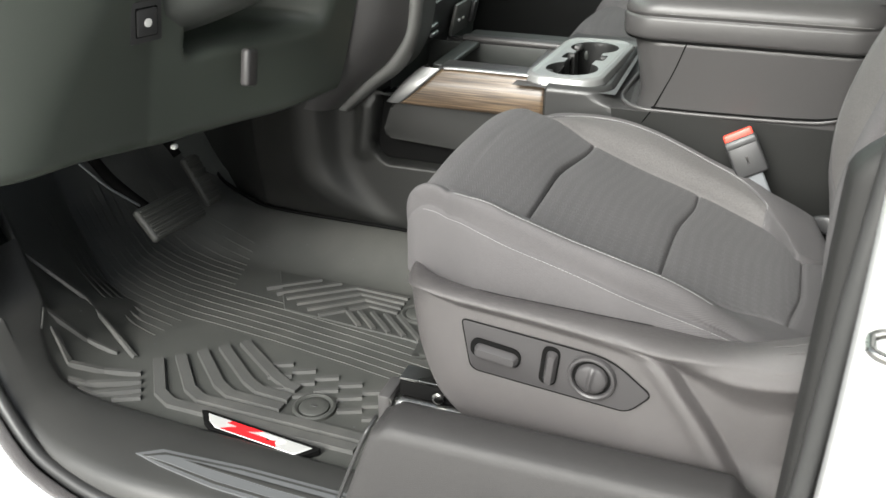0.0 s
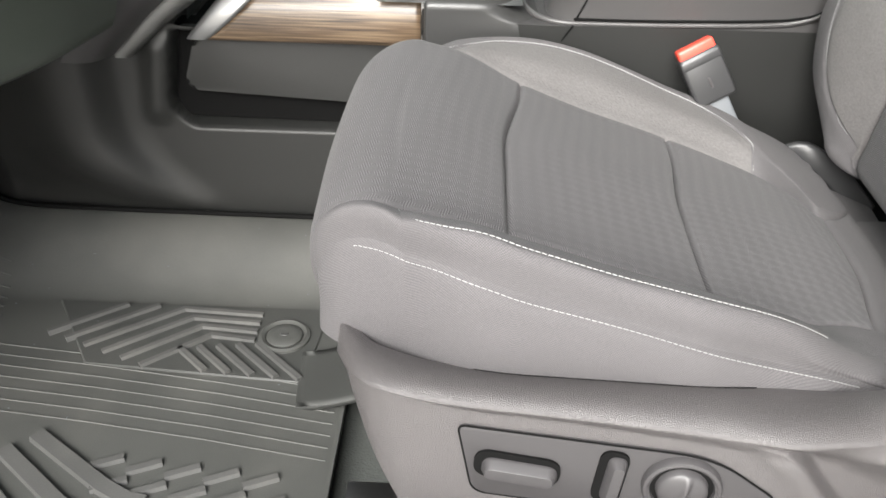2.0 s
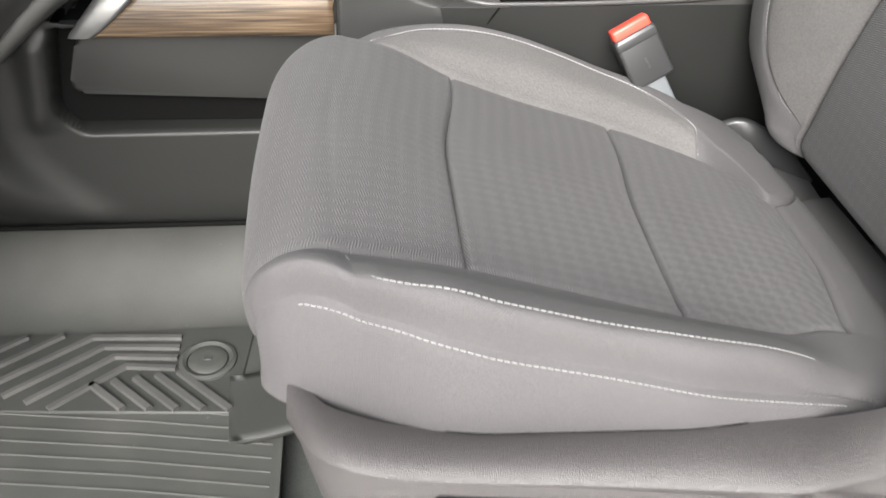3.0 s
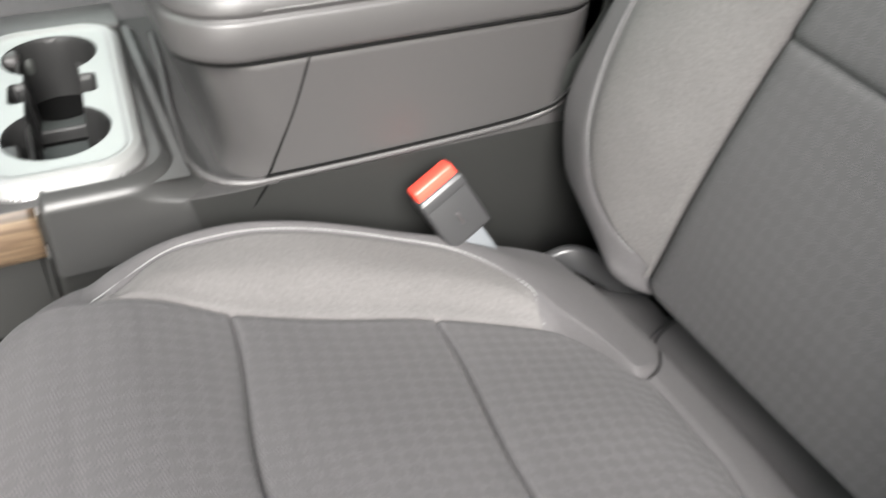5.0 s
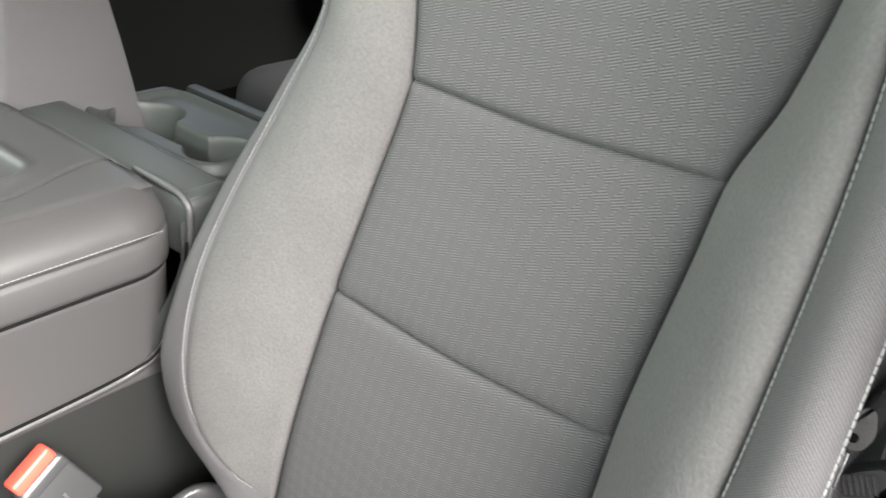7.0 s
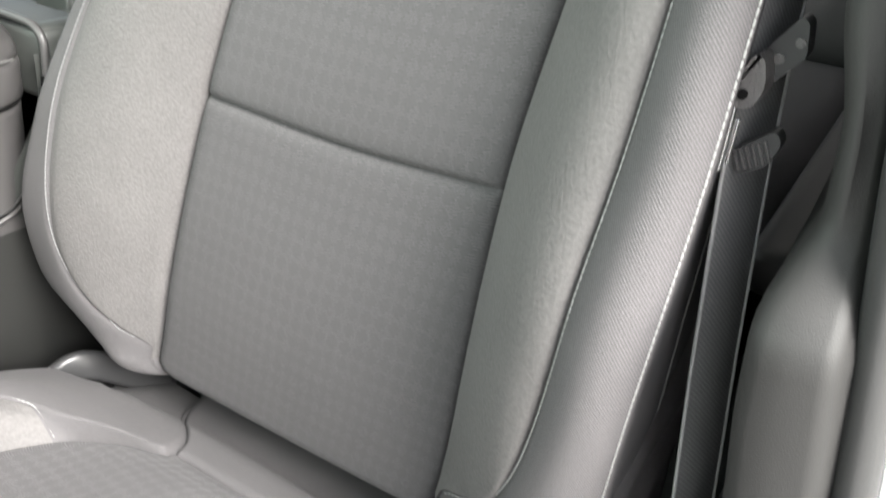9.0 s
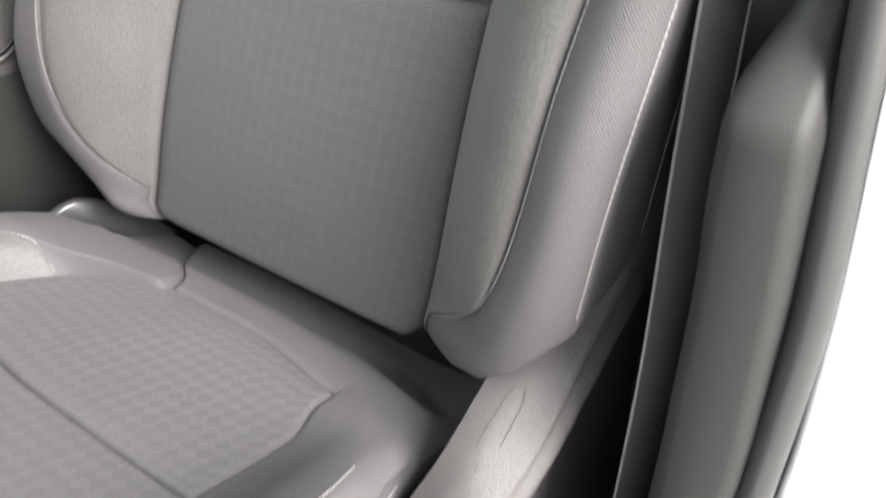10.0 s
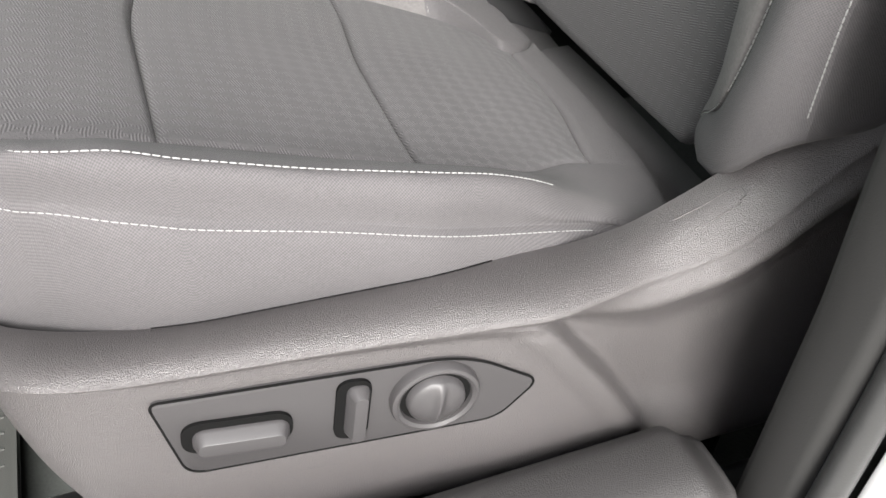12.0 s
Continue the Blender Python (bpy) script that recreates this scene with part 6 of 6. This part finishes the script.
latch_front = smooth_outline([(0.7235, 0.5665, 0.003), (0.7115, 0.5905, 0.003), (0.7075, 0.5895, 0.003), (0.7045, 0.577, 0.005), (0.709, 0.5665, 0.005)], 5)
under(part("grip_front", upright(0.135, 0.016, latch_front, 0), PLASTIC, None, "smooth grey plastic grip face"), tongue)
latch_body = smooth_outline([(0.7155, 0.584, 0.002), (0.7000, 0.6055, 0.002), (0.6965, 0.603, 0.002), (0.6945, 0.589, 0.003), (0.7065, 0.5755, 0.003)], 4)
under(part("grip", upright(0.149, 0.012, latch_body, 0), PLASTIC_SMOOTH, None, "black plastic grip"), tongue)
for yy, zz, xx in ((0.713, 0.573, 0.1345), (0.705, 0.587, 0.1485), (0.698, 0.595, 0.1485)):
    under(part("rivet", lathe([(0.0022, -0.001), (0.0022, 0.0008), (0.001, 0.0012)], 14, Matrix.Translation((xx, yy, zz)) @ Matrix.Rotation(radians(-90), 4, "Y")), BLACK if xx < 0.14 else PLASTIC, None), tongue)
under(part("blade", upright(0.139, 0.002, [(0.7185, 0.568), (0.7155, 0.568), (0.7165, 0.5355), (0.7195, 0.5345)], 0.0004), CHROME, None, "bright steel blade"), tongue)
under(part("blade", upright(0.141, 0.002, [(0.7150, 0.560), (0.7132, 0.560), (0.7140, 0.539), (0.7158, 0.539)], 0.0004), CHROME, None, "bright steel blade"), tongue)
latch_foot = smooth_outline([(0.7145, 0.544, 0.002), (0.6985, 0.5575, 0.003), (0.6945, 0.552, 0.003), (0.6985, 0.541, 0.003), (0.711, 0.533, 0.003)], 4)
under(part("ribbed_foot", upright(0.146, 0.010, latch_foot, 0), PLASTIC_SMOOTH, None, "ribbed grey plastic foot"), tongue)
for k in range(6):
    under(part("foot_rib", rounded((0.002, 0.0012, 0.010), 0.0004, 1, (0.1455, 0.7115 - 0.0024 * k, 0.5405 + 0.0014 * k), Matrix.Rotation(radians(-25), 3, "X")), PLASTIC, None), tongue)

# ---- rear of the cabin and the closing shell ----
bench = thing("rear_bench", (0.95, 1.5, 0.0), "dark grey cloth rear bench seat", "rear seat")
under(part("bench_cushion", rounded((0.48, 1.22, 0.16), 0.06, 5, (0.96, 1.37, 0.265)), FABRIC, None), bench)
under(part("bench_back", rounded((0.18, 1.46, 0.62), 0.06, 5, (1.30, 1.50, 0.62), Matrix.Rotation(radians(14), 3, "Y")), FABRIC, None), bench)
under(part("bench_base", rounded((0.40, 1.40, 0.24), 0.02, 2, (0.98, 1.50, 0.10)), BLACK, None), bench)
tagged(part("ceiling", rounded((2.2, 1.74, 0.05), 0.02, 3, (0.62, 1.46, 1.24)), LINER, None), "pale grey cloth headliner", "ceiling", kind="structure")
tagged(part("roof", rounded((2.3, 1.86, 0.04), 0.02, 3, (0.62, 1.46, 1.30)), PAINT, None), "white painted cab roof", "roof", kind="structure")
tagged(part("wall_rear", rounded((0.05, 1.80, 1.30), 0.01, 2, (1.62, 1.46, 0.60)), DEEP_SHADE, None), "rear cab wall, near black for the cabin's shade", "wall", kind="structure")
tagged(part("wall_front", rounded((0.05, 1.80, 0.95), 0.01, 2, (-1.50, 1.46, 0.42)), CARPET, None), "black carpeted firewall", "wall", kind="structure")
tagged(part("wall_far_side", rounded((3.1, 0.06, 0.80), 0.02, 2, (0.05, 2.36, 0.33)), DEEP_SHADE, None), "far door trim panel, near black for the cabin's shade", "wall", kind="structure")
tagged(part("wall_far_pillar", rounded((0.25, 0.06, 0.55), 0.02, 2, (0.30, 2.36, 0.98)), LINER, None), "pale far door pillar trim", "wall", kind="structure")
tagged(part("wall_far_rear", rounded((0.55, 0.06, 0.55), 0.02, 2, (1.35, 2.36, 0.98)), LINER, None), "pale far rear pillar trim", "wall", kind="structure")
tagged(part("wall_near_rear", rounded((1.15, 0.06, 0.80), 0.02, 2, (1.05, 0.63, 0.33)), PLASTIC_SOFT, None), "dark rear door trim panel", "wall", kind="structure")
arm_rest = thing("rear_door_armrest", (0.62, 0.69, 0.34), "dark grey armrest on the rear door panel", "door armrest")
under(part("armrest_pad", rounded((0.50, 0.10, 0.050), 0.018, 4, (0.72, 0.71, 0.355), Matrix.Rotation(radians(-8), 3, "Y")), VINYL, None), arm_rest)
under(part("armrest_bracket", rounded((0.42, 0.06, 0.09), 0.015, 3, (0.75, 0.685, 0.30)), PLASTIC_SOFT, None), arm_rest)
tagged(part("kick_panel", rounded((0.5, 0.04, 0.9), 0.02, 2, (-1.28, 0.76, 0.40)), PLASTIC_SOFT, None), "dark kick panel", "wall", kind="structure")
tagged(part("ground", rounded((400, 400, 0.2), 0.01, 1, (0, 0, -0.78)), CONCRETE, None), "grey concrete ground", "ground", kind="structure")

# printed label on the painted pillar
label_plate = thing("pillar_label", (0.12, 0.565, 0.25), "white printed information label on the painted pillar", "label")
LB = Matrix.Translation((0.1095, 0.5665, 0.300)) @ Matrix.Rotation(radians(-72), 4, "Z") @ Matrix.Rotation(radians(90), 4, "X")
under(part("sheet", prism([(-0.022, -0.06), (0.022, -0.06), (0.022, 0.06), (-0.022, 0.06)], 0.0006, 0, 1, LB @ Matrix.Translation((0, 0, 0.0008))), PALE, None), label_plate)
for k in range(22):
    w = 0.036 - 0.007 * ((k * 7) % 3)
    under(part("print_bar", prism([(-0.019, 0.050 - 0.0046 * k), (-0.019 + w, 0.050 - 0.0046 * k), (-0.019 + w, 0.0516 - 0.0046 * k), (-0.019, 0.0516 - 0.0046 * k)], 0.0003, 0, 1, LB @ Matrix.Translation((0, 0, 0.0012))), PRINT, None), label_plate)
